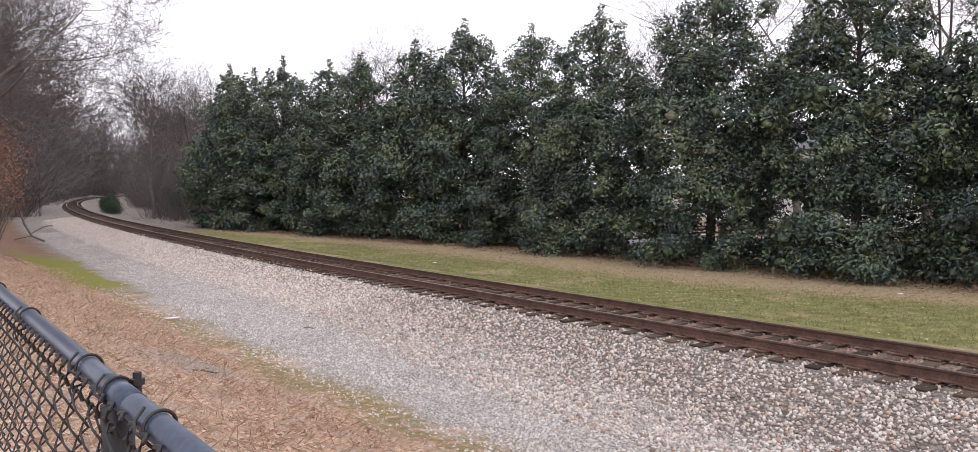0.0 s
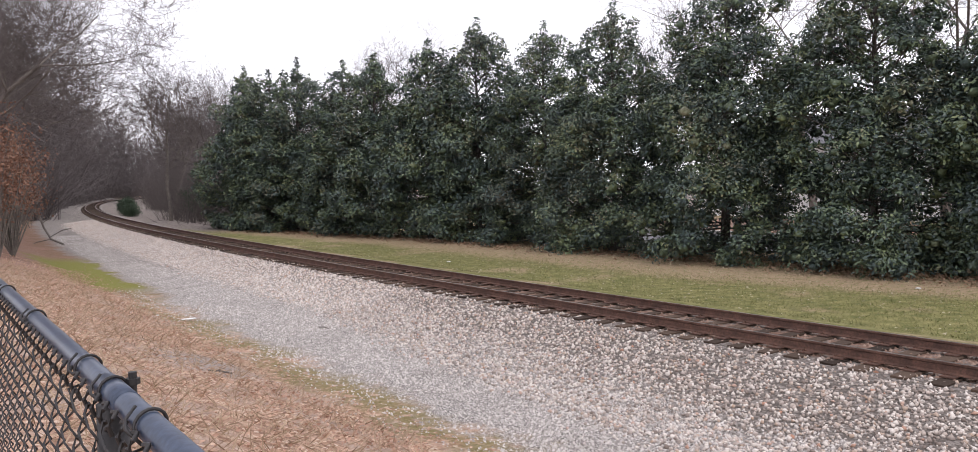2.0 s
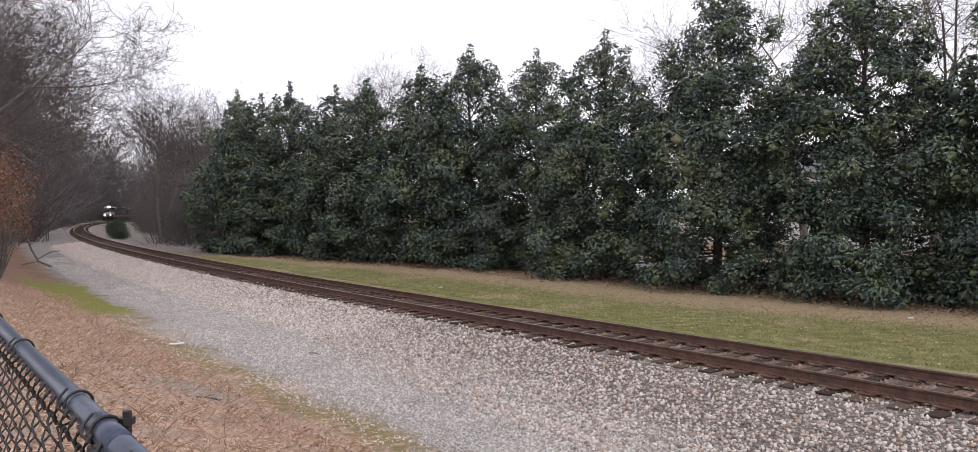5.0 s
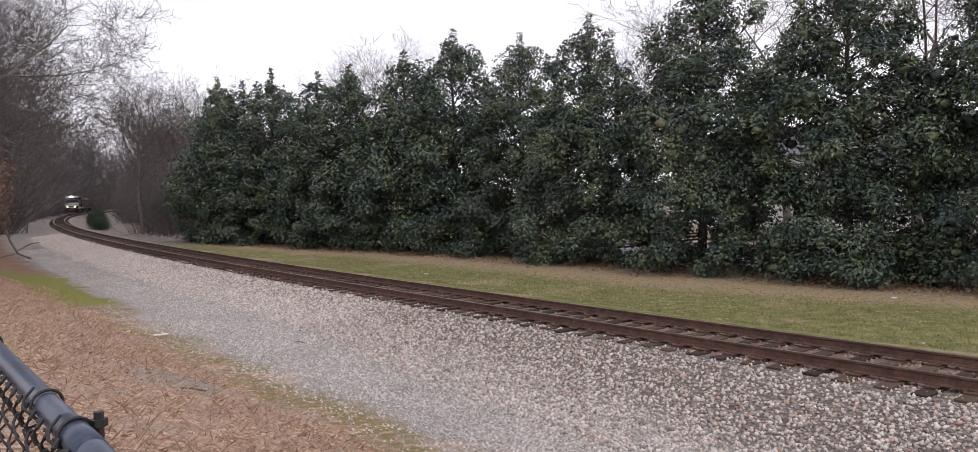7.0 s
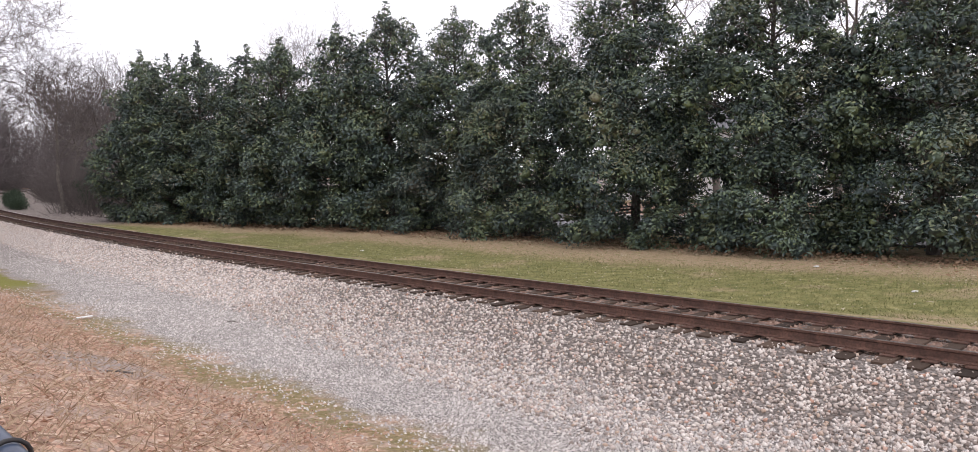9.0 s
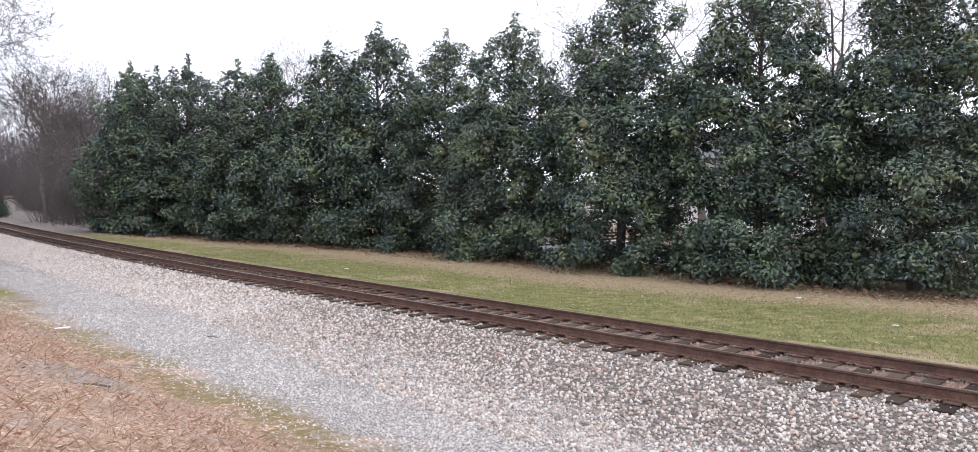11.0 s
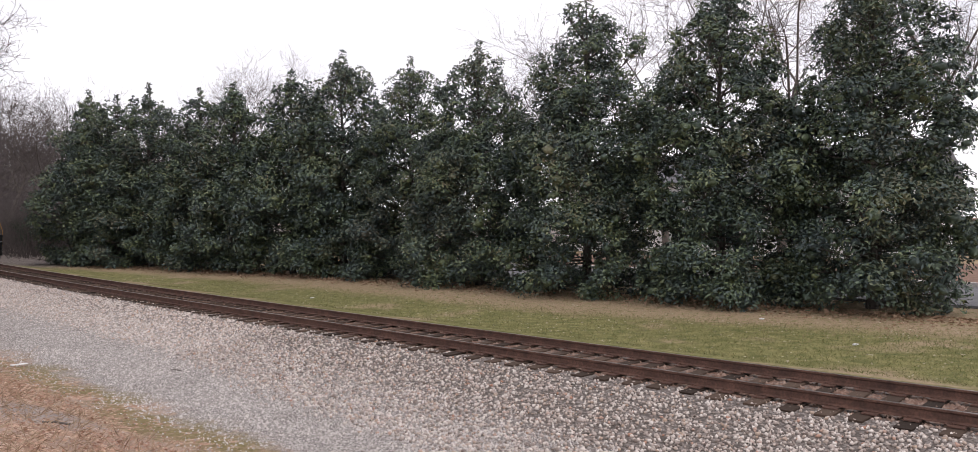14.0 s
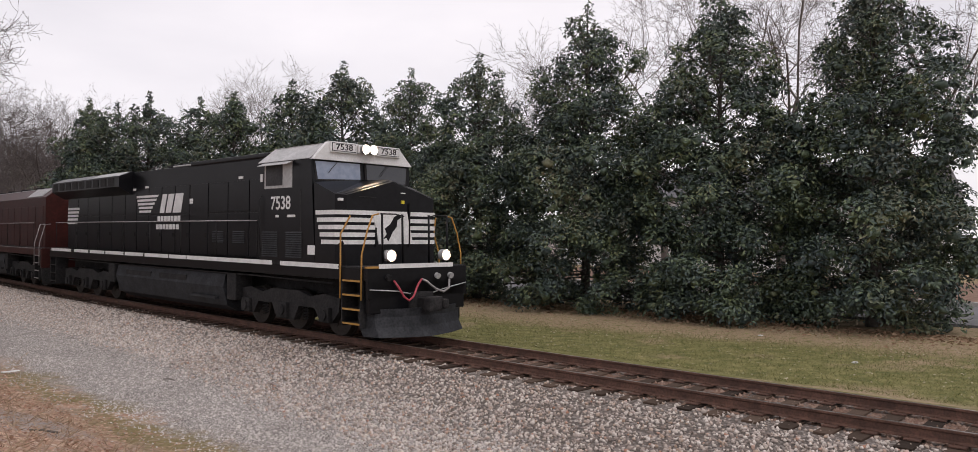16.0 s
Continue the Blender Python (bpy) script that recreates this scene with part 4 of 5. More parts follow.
# ---- the train ----
BLACK = worn("black_paint", (0.004, 0.004, 0.005), (0.009, 0.009, 0.011), 1.3, 0.3, spec=0.16, bump=0.06)
GRIME = worn("grimy_steel", (0.01, 0.01, 0.011), (0.04, 0.038, 0.038), 3, 0.75, spec=0.2)
PLOW = worn("grey_plow_paint", (0.014, 0.015, 0.017), (0.045, 0.047, 0.053), 3, 0.65, spec=0.2)
# pale grey of small fittings; on the roofs it paints the sky's sheen
GREY_AND_SHEEN = worn("pale_paint_and_sky_sheen", (0.3, 0.3, 0.3), (0.48, 0.48, 0.475), 2, 0.5)
MARKING = worn("white_marking", (0.6, 0.6, 0.59), (0.8, 0.8, 0.79), 4, 0.5, bump=0.03)
ORANGE = worn("yellow_orange_paint", (0.32, 0.16, 0.03), (0.52, 0.28, 0.07), 6, 0.55)
MAROON = worn("maroon_paint", (0.03, 0.008, 0.007), (0.065, 0.016, 0.013), 1.3, 0.45, spec=0.25)
CHROME = worn("lamp_rim", (0.3, 0.3, 0.3), (0.5, 0.5, 0.5), 6, 0.3, 0.8)
RED_HOSE = worn("red_hose", (0.3, 0.03, 0.05), (0.5, 0.08, 0.1), 12, 0.6)
GREY_HOSE = worn("grey_hose", (0.2, 0.19, 0.19), (0.4, 0.38, 0.38), 12, 0.6)
YELLOW = worn("yellow_tag", (0.6, 0.5, 0.02), (0.75, 0.62, 0.05), 6, 0.6)
# the reflected sky is put into this glass as a pale blue colour
SKY_GLASS = worn("windscreen_sky_reflection", (0.15, 0.19, 0.27), (0.24, 0.29, 0.38), 1, 0.08, spec=1.0, bump=0.0)
CAB_DARK = worn("cab_interior", (0.02, 0.02, 0.022), (0.05, 0.05, 0.052), 3, 0.8)
WHEEL = worn("wheel_steel", (0.02, 0.016, 0.014), (0.05, 0.042, 0.038), 4, 0.7, 0.3)


def lamp_glass(name, strength, colour):
    m = Nodes(name, 0.2)
    m.colour((0.9, 0.88, 0.82))
    m.set("Emission Color", (*colour, 1)), m.set("Emission Strength", strength)
    return m.mat


HEADLIGHT = lamp_glass("headlight_glass", 200.0, (1.0, 0.78, 0.52))
DITCH_LIGHT = lamp_glass("ditch_light_glass", 80.0, (1.0, 0.66, 0.4))


def prism(bm, outline, axis, a, b):
    """A solid of one outline, from a to b along an axis: 0 (outline in y, z), 1 (x, z) or 2 (x, y)."""
    def place(p, q):
        return ((q, *p), (p[0], q, p[1]), (*p, q))[axis]
    lo, hi = [bm.verts.new(place(p, a)) for p in outline], [bm.verts.new(place(p, b)) for p in outline]
    n = len(outline)
    bm.faces.new(lo), bm.faces.new(hi[::-1])
    for k in range(n):
        bm.faces.new((lo[k], hi[k], hi[(k + 1) % n], lo[(k + 1) % n]))
    return bm


def solid(bm, rings):
    """A closed skin through rings of equally many points."""
    made = [[bm.verts.new(p) for p in r] for r in rings]
    n = len(made[0])
    for p, q in zip(made, made[1:]):
        for k in range(n):
            bm.faces.new((p[k], q[k], q[(k + 1) % n], p[(k + 1) % n]))
    bm.faces.new(made[0]), bm.faces.new(made[-1][::-1])
    return bm


def block(name, parent, material, *dims, bevel=0.0, label="", smooth=False):
    return part(name, box(bmesh.new(), *dims, bevel), material, parent, label, smooth)


def bar(name, parent, material, points, r=0.018, label=""):
    return part(name, bent_tube(bmesh.new(), points, r, 7), material, parent, label, True)


def lettering(name, text, size, material, parent, m, squeeze=1.0, label=""):
    """Raised characters in the built-in font, as a mesh."""
    data = bpy.data.curves.new(name, "FONT")
    data.body, data.size, data.extrude, data.align_x, data.align_y, data.offset = text, size, 0.003, "CENTER", "CENTER", 0.012 * size
    source = new(name, data)
    me = bpy.data.meshes.new_from_object(source.evaluated_get(bpy.context.evaluated_depsgraph_get()))
    bpy.data.objects.remove(source)
    me.transform(Matrix.Diagonal((squeeze, 1, 1, 1)))
    me.materials.clear()
    me.materials.append(material)
    ob = new(name, me)
    ob.parent = parent
    ob.matrix_basis = m
    return tagged(ob, label)


SIDE = pose(0, 0, 0, 90, 0, 90)  # writing on the near side: reads towards +y
FRONT = pose(0, 0, 0, 90, 0, 180)  # writing on the front
WHEELSETS = []


def bogie(parent, y, steel=GRIME):
    """A three-axle bogie: two side frames, springs, journal boxes and three turning wheelsets."""
    for side in (-1, 1):
        bm = bmesh.new()
        outline = [(-2.35, 0.95), (-2.3, 0.62), (-2.0, 0.34), (-1.55, 0.34), (-1.3, 0.66), (-0.62, 0.66), (-0.4, 0.3), (0.4, 0.3), (0.62, 0.66), (1.3, 0.66), (1.55, 0.34), (2.0, 0.34), (2.3, 0.62), (2.35, 0.95),
                   (1.7, 1.02), (1.1, 0.92), (0.6, 1.04), (-0.6, 1.04), (-1.1, 0.92), (-1.7, 1.02)]
        prism(bm, [(y + p, q) for p, q in outline], 0, side * 1.02, side * 1.2)
        frame_ = part("side_frame", bm, steel, parent)
        for ay in (-1.83, 0, 1.83):
            bm = bmesh.new()
            box(bm, min(side * 1.18, side * 1.3), max(side * 1.18, side * 1.3), y + ay - 0.2, y + ay + 0.2, 0.36, 0.72, 0.03)
            tube(bm, (side * 1.3, y + ay, 0.53), (side * 1.345, y + ay, 0.53), 0.13, sides=14)
            part("journal_box", bm, steel, frame_)
        for ay in (-0.93, 0.93):
            bm = bmesh.new()
            pts = [(side * 1.2 + 0.07 * math.cos(k * 0.9), y + ay + 0.07 * math.sin(k * 0.9), 0.36 + 0.0105 * k) for k in range(29)]
            bent_tube(bm, pts, 0.017, 5)
            part("spring", bm, steel, frame_)
    for ay in (-1.83, 0, 1.83):
        bm = bmesh.new()
        for side in (-1, 1):
            tube(bm, (side * 0.68, 0, 0), (side * 0.82, 0, 0), 0.51, 0.5, 28)
            tube(bm, (side * 0.64, 0, 0), (side * 0.69, 0, 0), 0.545, 0.53, 28)
            tube(bm, (side * 0.82, 0, 0), (side * 0.86, 0, 0), 0.17, sides=14)
        tube(bm, (-0.7, 0, 0), (0.7, 0, 0), 0.1, sides=12)
        for k in range(4):
            box(bm, 0.815, 0.835, 0.25 * math.cos(k * 1.571) - 0.05, 0.25 * math.cos(k * 1.571) + 0.05, 0.25 * math.sin(k * 1.571) - 0.05, 0.25 * math.sin(k * 1.571) + 0.05)
        wheel = part("wheelset", bm, WHEEL, parent)
        wheel.matrix_basis = pose(0, y + ay, 0.512)
        WHEELSETS.append((wheel, y + ay))


def stripe_panel(parent, x, y0, y1, z0, z1, bars):
    """White bars on the near side of a hood."""
    step = (z1 - z0) / (bars - 0.4)
    for k in range(bars):
        block("white_stripe", parent, MARKING, x, x + 0.006, y0, y1 - 0.06 * k, z1 - k * step - step * 0.62, z1 - k * step)


def louvre(parent, x, y0, y1, z0, z1, n, steel=BLACK):
    frame_ = block("louvre", parent, GRIME, x, x + 0.008, y0, y1, z0, z1)
    for k in range(n):
        z = z0 + (z1 - z0) * (k + 0.5) / n
        bm = bmesh.new()
        prism(bm, [(x + 0.008, z - 0.012), (x + 0.03, z - 0.016), (x + 0.008, z + 0.014)], 1, y0 + 0.02, y1 - 0.02)
        part("slat", bm, PLOW, frame_)


def steps(parent, side, y0, y1, rail, count=4):
    """Corner steps with a hanger on each side."""
    lo, hi = sorted((side * 1.08, side * 1.5))
    for k in range(count):
        z = 0.48 + 0.315 * k
        bm = bmesh.new()
        box(bm, lo + (0.0 if side > 0 else 0.03), hi - (0.03 if side > 0 else 0), y0, y1, z - 0.03, z, 0.006)
        tread = part("step", bm, GRIME, parent)
        edge = side * 1.5
        block("step_edge", tread, rail, min(edge, edge - side * 0.035), max(edge, edge - side * 0.035), y0, y1, z - 0.035, z + 0.004)
    block("step_well", parent, GRIME, min(side * 1.03, side * 1.075), max(side * 1.03, side * 1.075), y0, y1, 0.4, 1.42)
    block("step_hanger", parent, GRIME, lo, hi, y1, y1 + 0.03, 0.4, 1.42)
    block("step_hanger", parent, GRIME, lo, hi, y0 - 0.03, y0, 0.4, 1.42)


def underframe(unit_, length, paint):
    block("underframe", unit_, paint, -1.48, 1.48, -length + 0.4, -0.06, 1.42, 1.70, bevel=0.015)
    block("walkway", unit_, GRIME, -1.5, 1.5, -length + 0.4, -0.06, 1.702, 1.725)
    block("centre_sill", unit_, GRIME, -0.55, 0.55, -length + 0.5, -0.3, 0.95, 1.42)
    bm = bmesh.new()
    solid(bm, [[(x, y, z) for x, z in ((-1.32, 1.3), (-1.4, 0.95), (-1.26, 0.42), (-0.9, 0.24), (0.9, 0.24), (1.26, 0.42), (1.4, 0.95), (1.32, 1.3))] for y in (-14.2, -6.6)])
    tank = part("fuel_tank", bm, PLOW, unit_, "grey dusty fuel tank")
    for y0, y1 in ((-13.4, -11.4), (-10.8, -8.9)):
        block("tank_panel", tank, GRIME, 1.28, 1.385, y0, y1, 0.98, 1.18, bevel=0.02)
    block("tank_step", tank, PLOW, 1.3, 1.42, -8.6, -7.0, 0.6, 0.66)
    for side in (-1, 1):
        bm = bmesh.new()
        tube(bm, (side * 1.15, -14.6, 1.2), (side * 1.15, -6.4, 1.2), 0.09, sides=10)
        part("air_reservoir", bm, GRIME, unit_, smooth=True)
        bar("air_pipe", unit_, GRIME, [(side * 1.35, -19, 1.34), (side * 1.36, -12, 1.33), (side * 1.35, -5, 1.34), (side * 1.33, -1.5, 1.3)], 0.022)
        block("equipment_box", unit_, GRIME, min(side * 0.9, side * 1.4), max(side * 0.9, side * 1.4), -6.4, -5.9, 0.62, 1.36, bevel=0.03)
        block("equipment_box", unit_, GRIME, min(side * 0.9, side * 1.4), max(side * 0.9, side * 1.4), -14.9, -14.35, 0.7, 1.36, bevel=0.03)
    for y in (-3.75, -length + 3.75):
        bogie(unit_, y)
    for y, turn in ((0.0, 0), (-length + 0.42, 180)):
        bm = bmesh.new()
        box(bm, -0.16, 0.16, -0.1, 0.42, 0.76, 1.02, 0.03)
        box(bm, -0.2, 0.24, 0.38, 0.62, 0.72, 1.06, 0.06)
        box(bm, -0.3, -0.14, 0.46, 0.7, 0.78, 1.0, 0.05)
        coupler = part("coupler", bm, GRIME, unit_)
        coupler.matrix_basis = pose(0, y, 0, 0, 0, turn)


def side_rails(unit_, y0, y1, material, z=2.77):
    for side in (-1, 1):
        rail = bar("handrail", unit_, material, [(side * 1.46, y0, z), (side * 1.46, (y0 + y1) / 2, z), (side * 1.46, y1, z)], 0.016)
        n = int(abs(y1 - y0) / 2.1)
        for k in range(n + 1):
            y = y0 + (y1 - y0) * k / n
            bar("stanchion", rail, GRIME, [(side * 1.46, y, 1.72), (side * 1.46, y, z)], 0.014)


def lamp_barrel(x, y0, y1, z, r):
    """An open-fronted lamp housing with a deep bowl."""
    bm = bmesh.new()
    rings = []
    for y, q in ((y0, 0.0), (y0, r), (y1 - 0.01, r * 1.06), (y1, r), (y1 - 0.02, r * 0.92), (y0 + 0.03, r * 0.85), (y0 + 0.012, 0.0)):
        rings.append([bm.verts.new((x + q * math.cos(a), y, z + q * math.sin(a))) for a in (math.tau * k / 20 for k in range(20))])
    for p, q in zip(rings, rings[1:]):
        for k in range(20):
            bm.faces.new((p[k], p[(k + 1) % 20], q[(k + 1) % 20], q[k]))
    bmesh.ops.remove_doubles(bm, verts=bm.verts, dist=0.0001)
    return bm


def lead_unit():
    loco = thing("diesel_locomotive", "black diesel freight locomotive with white nose stripes and lit headlights", "locomotive", "train")
    underframe(loco, 21.3, BLACK)
    # long hood, its doors and the overhanging radiator end
    block("long_hood", loco, BLACK, -0.95, 0.95, -20.5, -4.5, 1.725, 4.50, bevel=0.06)
    for side in (-1, 1):
        lo, hi = sorted((side * 0.94, side * 0.972))
        y = -20.3
        for k, w in enumerate((1.05, 1.05, 1.2, 1.2, 1.2, 1.0, 1.0, 1.0, 1.0, 1.0, 1.2, 1.2, 1.2, 1.1)):
            door = block("hood_door", loco, BLACK, lo, hi, y + 0.02, y + w - 0.02, 1.8, 3.0 if k % 5 else 3.9, bevel=0.01)
            block("latch", door, GRIME, min(side * 0.97, side * 0.99), max(side * 0.97, side * 0.99), y + w - 0.16, y + w - 0.08, 2.3, 2.42)
            if k % 5:
                block("hood_panel", loco, BLACK, lo, hi, y + 0.02, y + w - 0.02, 3.04, 3.9, bevel=0.01)
            y += w
    bm = bmesh.new()
    solid(bm, [[(x, y, z) for x, z in ((-0.97, 3.72), (-1.42, 3.98), (-1.42, 4.34), (-1.0, 4.52), (1.0, 4.52), (1.42, 4.34), (1.42, 3.98), (0.97, 3.72))] for y in (-20.9, -14.0)])
    wing = part("radiator_housing", bm, BLACK, loco)
    for side in (-1, 1):
        # pale panel: the sky's reflection on the slope, put into the colour
        bm = bmesh.new()
        solid(bm, [[(side * 1.02, y, 4.517), (side * 1.4, y, 4.354), (side * 1.4, y, 4.362), (side * 1.02, y, 4.526)] for y in (-16.7, -14.1)])
        part("radiator_screen", bm, GREY_AND_SHEEN, wing, "pale panel painted as the sky's reflection on the slope")
        for k in range(9):
            block("intake_slat", wing, GRIME, min(side * 1.42, side * 1.435), max(side * 1.42, side * 1.435), -20.7 + 0.72 * k, -20.2 + 0.72 * k, 4.02, 4.3)
    block("dynamic_brake_housing", loco, BLACK, -0.97, 0.97, -9.6, -5.0, 4.45, 4.60, bevel=0.05)
    block("exhaust_housing", loco, GRIME, -0.7, 0.7, -11.8, -10.0, 4.48, 4.64, bevel=0.06)
    block("roof_hatch", loco, GREY_AND_SHEEN, 0.2, 0.93, -10.9, -9.7, 4.5, 4.55, bevel=0.02, label="pale roof hatch")
    # cab
    bm = bmesh.new()
    solid(bm, [[(-1.5, y0, 1.725), (-1.5, y1, 4.24), (-1.08, y2, 4.60), (1.08, y2, 4.60), (1.5, y1, 4.24), (1.5, y0, 1.725)] for y0, y1, y2 in ((-4.5, -4.5, -4.5), (-2.0, -2.2, -2.28))])
    cab = part("cab", bm, BLACK, loco)
    # cab roof coloured paler than its grey, for the reflected sky
    for side in (-1, 1):
        bm = bmesh.new()
        solid(bm, [[(side * 1.07, y, 4.612), (side * 1.54, y, 4.238), (side * 1.54, y, 4.222), (side * 1.06, y, 4.592)] for y in (-4.55, -2.2)])
        part("roof_slope", bm, GREY_AND_SHEEN, cab, "sloping roof edge painted pale for the sky's reflection")
    block("roof_top", cab, GREY_AND_SHEEN, -1.08, 1.08, -4.55, -2.25, 4.60, 4.63, bevel=0.01)
    bm = bmesh.new()
    prism(bm, [(-1.52, 4.21), (1.52, 4.21), (1.08, 4.655), (-1.08, 4.655)], 1, -2.24, -2.1)
    header = part("roof_header", bm, MARKING, cab, "white front header above the windscreen")
    for side in (-1, 1):
        board = block("number_board", header, MARKING, min(side * 0.3, side * 1.06), max(side * 0.3, side * 1.06), -2.1, -2.03, 4.40, 4.66, bevel=0.02)
        block("board_face", header, BLACK, min(side * 0.33, side * 1.03), max(side * 0.33, side * 1.03), -2.03, -2.024, 4.43, 4.63)
        block("board_plate", header, MARKING, min(side * 0.345, side * 1.015), max(side * 0.345, side * 1.015), -2.024, -2.02, 4.445, 4.615)
        lettering("board_number", "7538", 0.2, BLACK, header, Matrix.Translation((side * 0.68, -2.017, 4.53)) @ FRONT, 1.25)
    block("headlight_box", header, MARKING, -0.27, 0.27, -2.1, -2.0, 4.42, 4.64, bevel=0.03)
    for x in (-0.12, 0.12):
        lamp = part("headlight", lamp_barrel(x, -2.0, -1.88, 4.53, 0.115), CHROME, header, smooth=True)
        bm = bmesh.new()
        tube(bm, (x, -1.975, 4.53), (x, -1.935, 4.53), 0.085, sides=20)
        part("lens", bm, HEADLIGHT, lamp, "lit warm white lens")
    for pts in ([(0.1, 3.79), (1.34, 3.74), (1.40, 4.17), (0.1, 4.18)], [(-0.1, 3.79), (-1.34, 3.74), (-1.40, 4.17), (-0.1, 4.18)]):
        bm = bmesh.new()
        grown = [(x + (0.05 if x > np.mean([p[0] for p in pts]) else -0.05), z + (0.035 if z > 4 else -0.035)) for x, z in pts]
        solid(bm, [[(x, -2.0 - 0.08 * (z - 1.725) + dy, z) for x, z in grown] for dy in (-0.02, 0.012)])
        frame_ = part("windscreen_frame", bm, GRIME, cab)
        bm = bmesh.new()
        solid(bm, [[(x, -2.0 - 0.08 * (z - 1.725) + dy, z) for x, z in pts] for dy in (0.0, 0.02)])
        part("windscreen", bm, SKY_GLASS if pts[0][0] > 0 else DARK_GLASS, frame_, "windscreen with the pale sky's reflection painted in" if pts[0][0] > 0 else "dark windscreen")
        cx = pts[0][0] + (pts[1][0] - pts[0][0]) * 0.55
        bar("wiper", frame_, GRIME, [(cx, -2.13, 4.2), (cx + 0.2, -2.12, 4.0), (cx + 0.28, -2.11, 3.9)], 0.008)
    # side windows
    for side in (-1, 1):
        lo, hi = sorted((side * 1.49, side * 1.515))
        frame_ = block("side_window", cab, GREY_AND_SHEEN, lo, hi, -4.28, -3.0, 3.56, 4.2, bevel=0.01, label="cab side window in a pale frame")
        lo, hi = sorted((side * 1.512, side * 1.522))
        block("pane", frame_, CAB_DARK, lo, hi, -4.2, -3.42, 3.63, 4.15)
        bm = bmesh.new()
        solid(bm, [[(side * 1.5, y, 4.22), (side * 1.7, y, 4.13), (side * 1.7, y, 4.115), (side * 1.5, y, 4.2)] for y in (-4.32, -2.95)])
        part("sun_visor", bm, GREY_AND_SHEEN, frame_)
        bar("grab_iron", cab, GRIME, [(side * 1.5, -4.42, 2.0), (side * 1.56, -4.42, 2.1), (side * 1.56, -4.42, 3.3), (side * 1.5, -4.42, 3.4)], 0.012)
        block("door_edge", cab, GRIME, min(side * 1.5, side * 1.506), max(side * 1.5, side * 1.506), -2.64, -2.6, 1.8, 3.5)
    lettering("cab_number", "7538", 0.46, MARKING, cab, Matrix.Translation((1.503, -3.52, 3.18)) @ SIDE, 1.0, "white road number")
    block("small_marking", cab, MARKING, 1.5, 1.504, -3.75, -3.6, 2.84, 2.9)
    block("small_marking", cab, MARKING, 1.5, 1.504, -3.2, -2.85, 2.84, 2.9)
    louvre(cab, 1.5, -4.38, -3.62, 1.85, 2.5, 12)
    louvre(cab, 1.5, -3.26, -2.53, 1.85, 2.5, 12)
    block("white_notice", cab, MARKING, 1.5, 1.505, -2.3, -2.0, 1.95, 2.17)
    # nose
    bm = bmesh.new()
    solid(bm, [[(-1.5, -1.98, 1.725), (-1.5, -2.06, 3.66), (0, -2.08, 3.79), (1.5, -2.06, 3.66), (1.5, -1.98, 1.725)],
               [(-1.5, -1.2, 1.725), (-1.5, -1.22, 3.36), (0, -1.18, 3.76), (1.5, -1.22, 3.36), (1.5, -1.2, 1.725)],
               [(-1.32, -0.98, 1.725), (-1.32, -1.02, 3.33), (0, -1.0, 3.70), (1.32, -1.02, 3.33), (1.32, -0.98, 1.725)]])
    nose = part("nose", bm, BLACK, loco)
    for side in (-1, 1):
        bm = bmesh.new()
        q = [(side * (1.36 - 1.3 * f), -1.09, 3.345 + 0.37 * f) for f in (0, 1)]
        tube(bm, q[0], q[1], 0.014, sides=5)
        part("nose_edge", bm, PLOW, nose, "grey edge of the nose")
    # five white bands round the nose, a white panel with a dark emblem in the middle
    for k in range(5):
        z1 = 2.99 - 0.17 * k
        z0 = z1 - 0.1
        for side in (-1, 1):
            lo, hi = sorted((side * 0.5, side * 1.33))
            block("white_band", nose, MARKING, lo, hi, -1.02, -0.972, z0, z1)
            bm = bmesh.new()
            solid(bm, [[(side * 1.33, -1.0, z), (side * 1.508, -1.215, z), (side * 1.508, -1.98 + 0.06 * k, z), (side * 1.49, -1.98 + 0.06 * k, z), (side * 1.49, -1.2, z), (side * 1.32, -1.02, z)] for z in (z0, z1)])
            part("white_band", bm, MARKING, nose)
    bm = bmesh.new()
    prism(bm, [(-0.62, 2.21), (0.42, 2.21), (0.62, 2.99), (-0.42, 2.99)], 1, -1.0, -0.966)
    panel = part("emblem_panel", bm, MARKING, nose, "white panel with a dark slanting emblem")
    bm = bmesh.new()
    prism(bm, [(0.3, 2.33), (0.2, 2.45), (0.26, 2.58), (0.1, 2.68), (-0.02, 2.86), (-0.16, 2.93), (-0.24, 2.85), (-0.12, 2.78), (-0.1, 2.62), (0.02, 2.5), (0.1, 2.36), (0.16, 2.27), (0.2, 2.36)], 1, -0.966, -0.961)
    part("emblem", bm, BLACK, panel)
    block("nose_door_edge", nose, BLACK, -0.52, -0.48, -0.97, -0.955, 2.15, 3.2)
    block("nose_door_edge", nose, BLACK, 0.5, 0.54, -0.97, -0.955, 2.15, 2.6)
    block("door_latch", nose, MARKING, -0.36, -0.24, -1.0, -0.96, 3.42, 3.45)
    block("door_tag", nose, YELLOW, -0.34, -0.25, -1.0, -0.97, 3.18, 3.26)
    block("nose_seam", nose, GRIME, 0.5, 1.0, -1.02, -0.99, 3.3, 3.315)
    block("nose_notice", nose, MARKING, 1.38, 1.46, -1.3, -1.06, 3.2, 3.26)
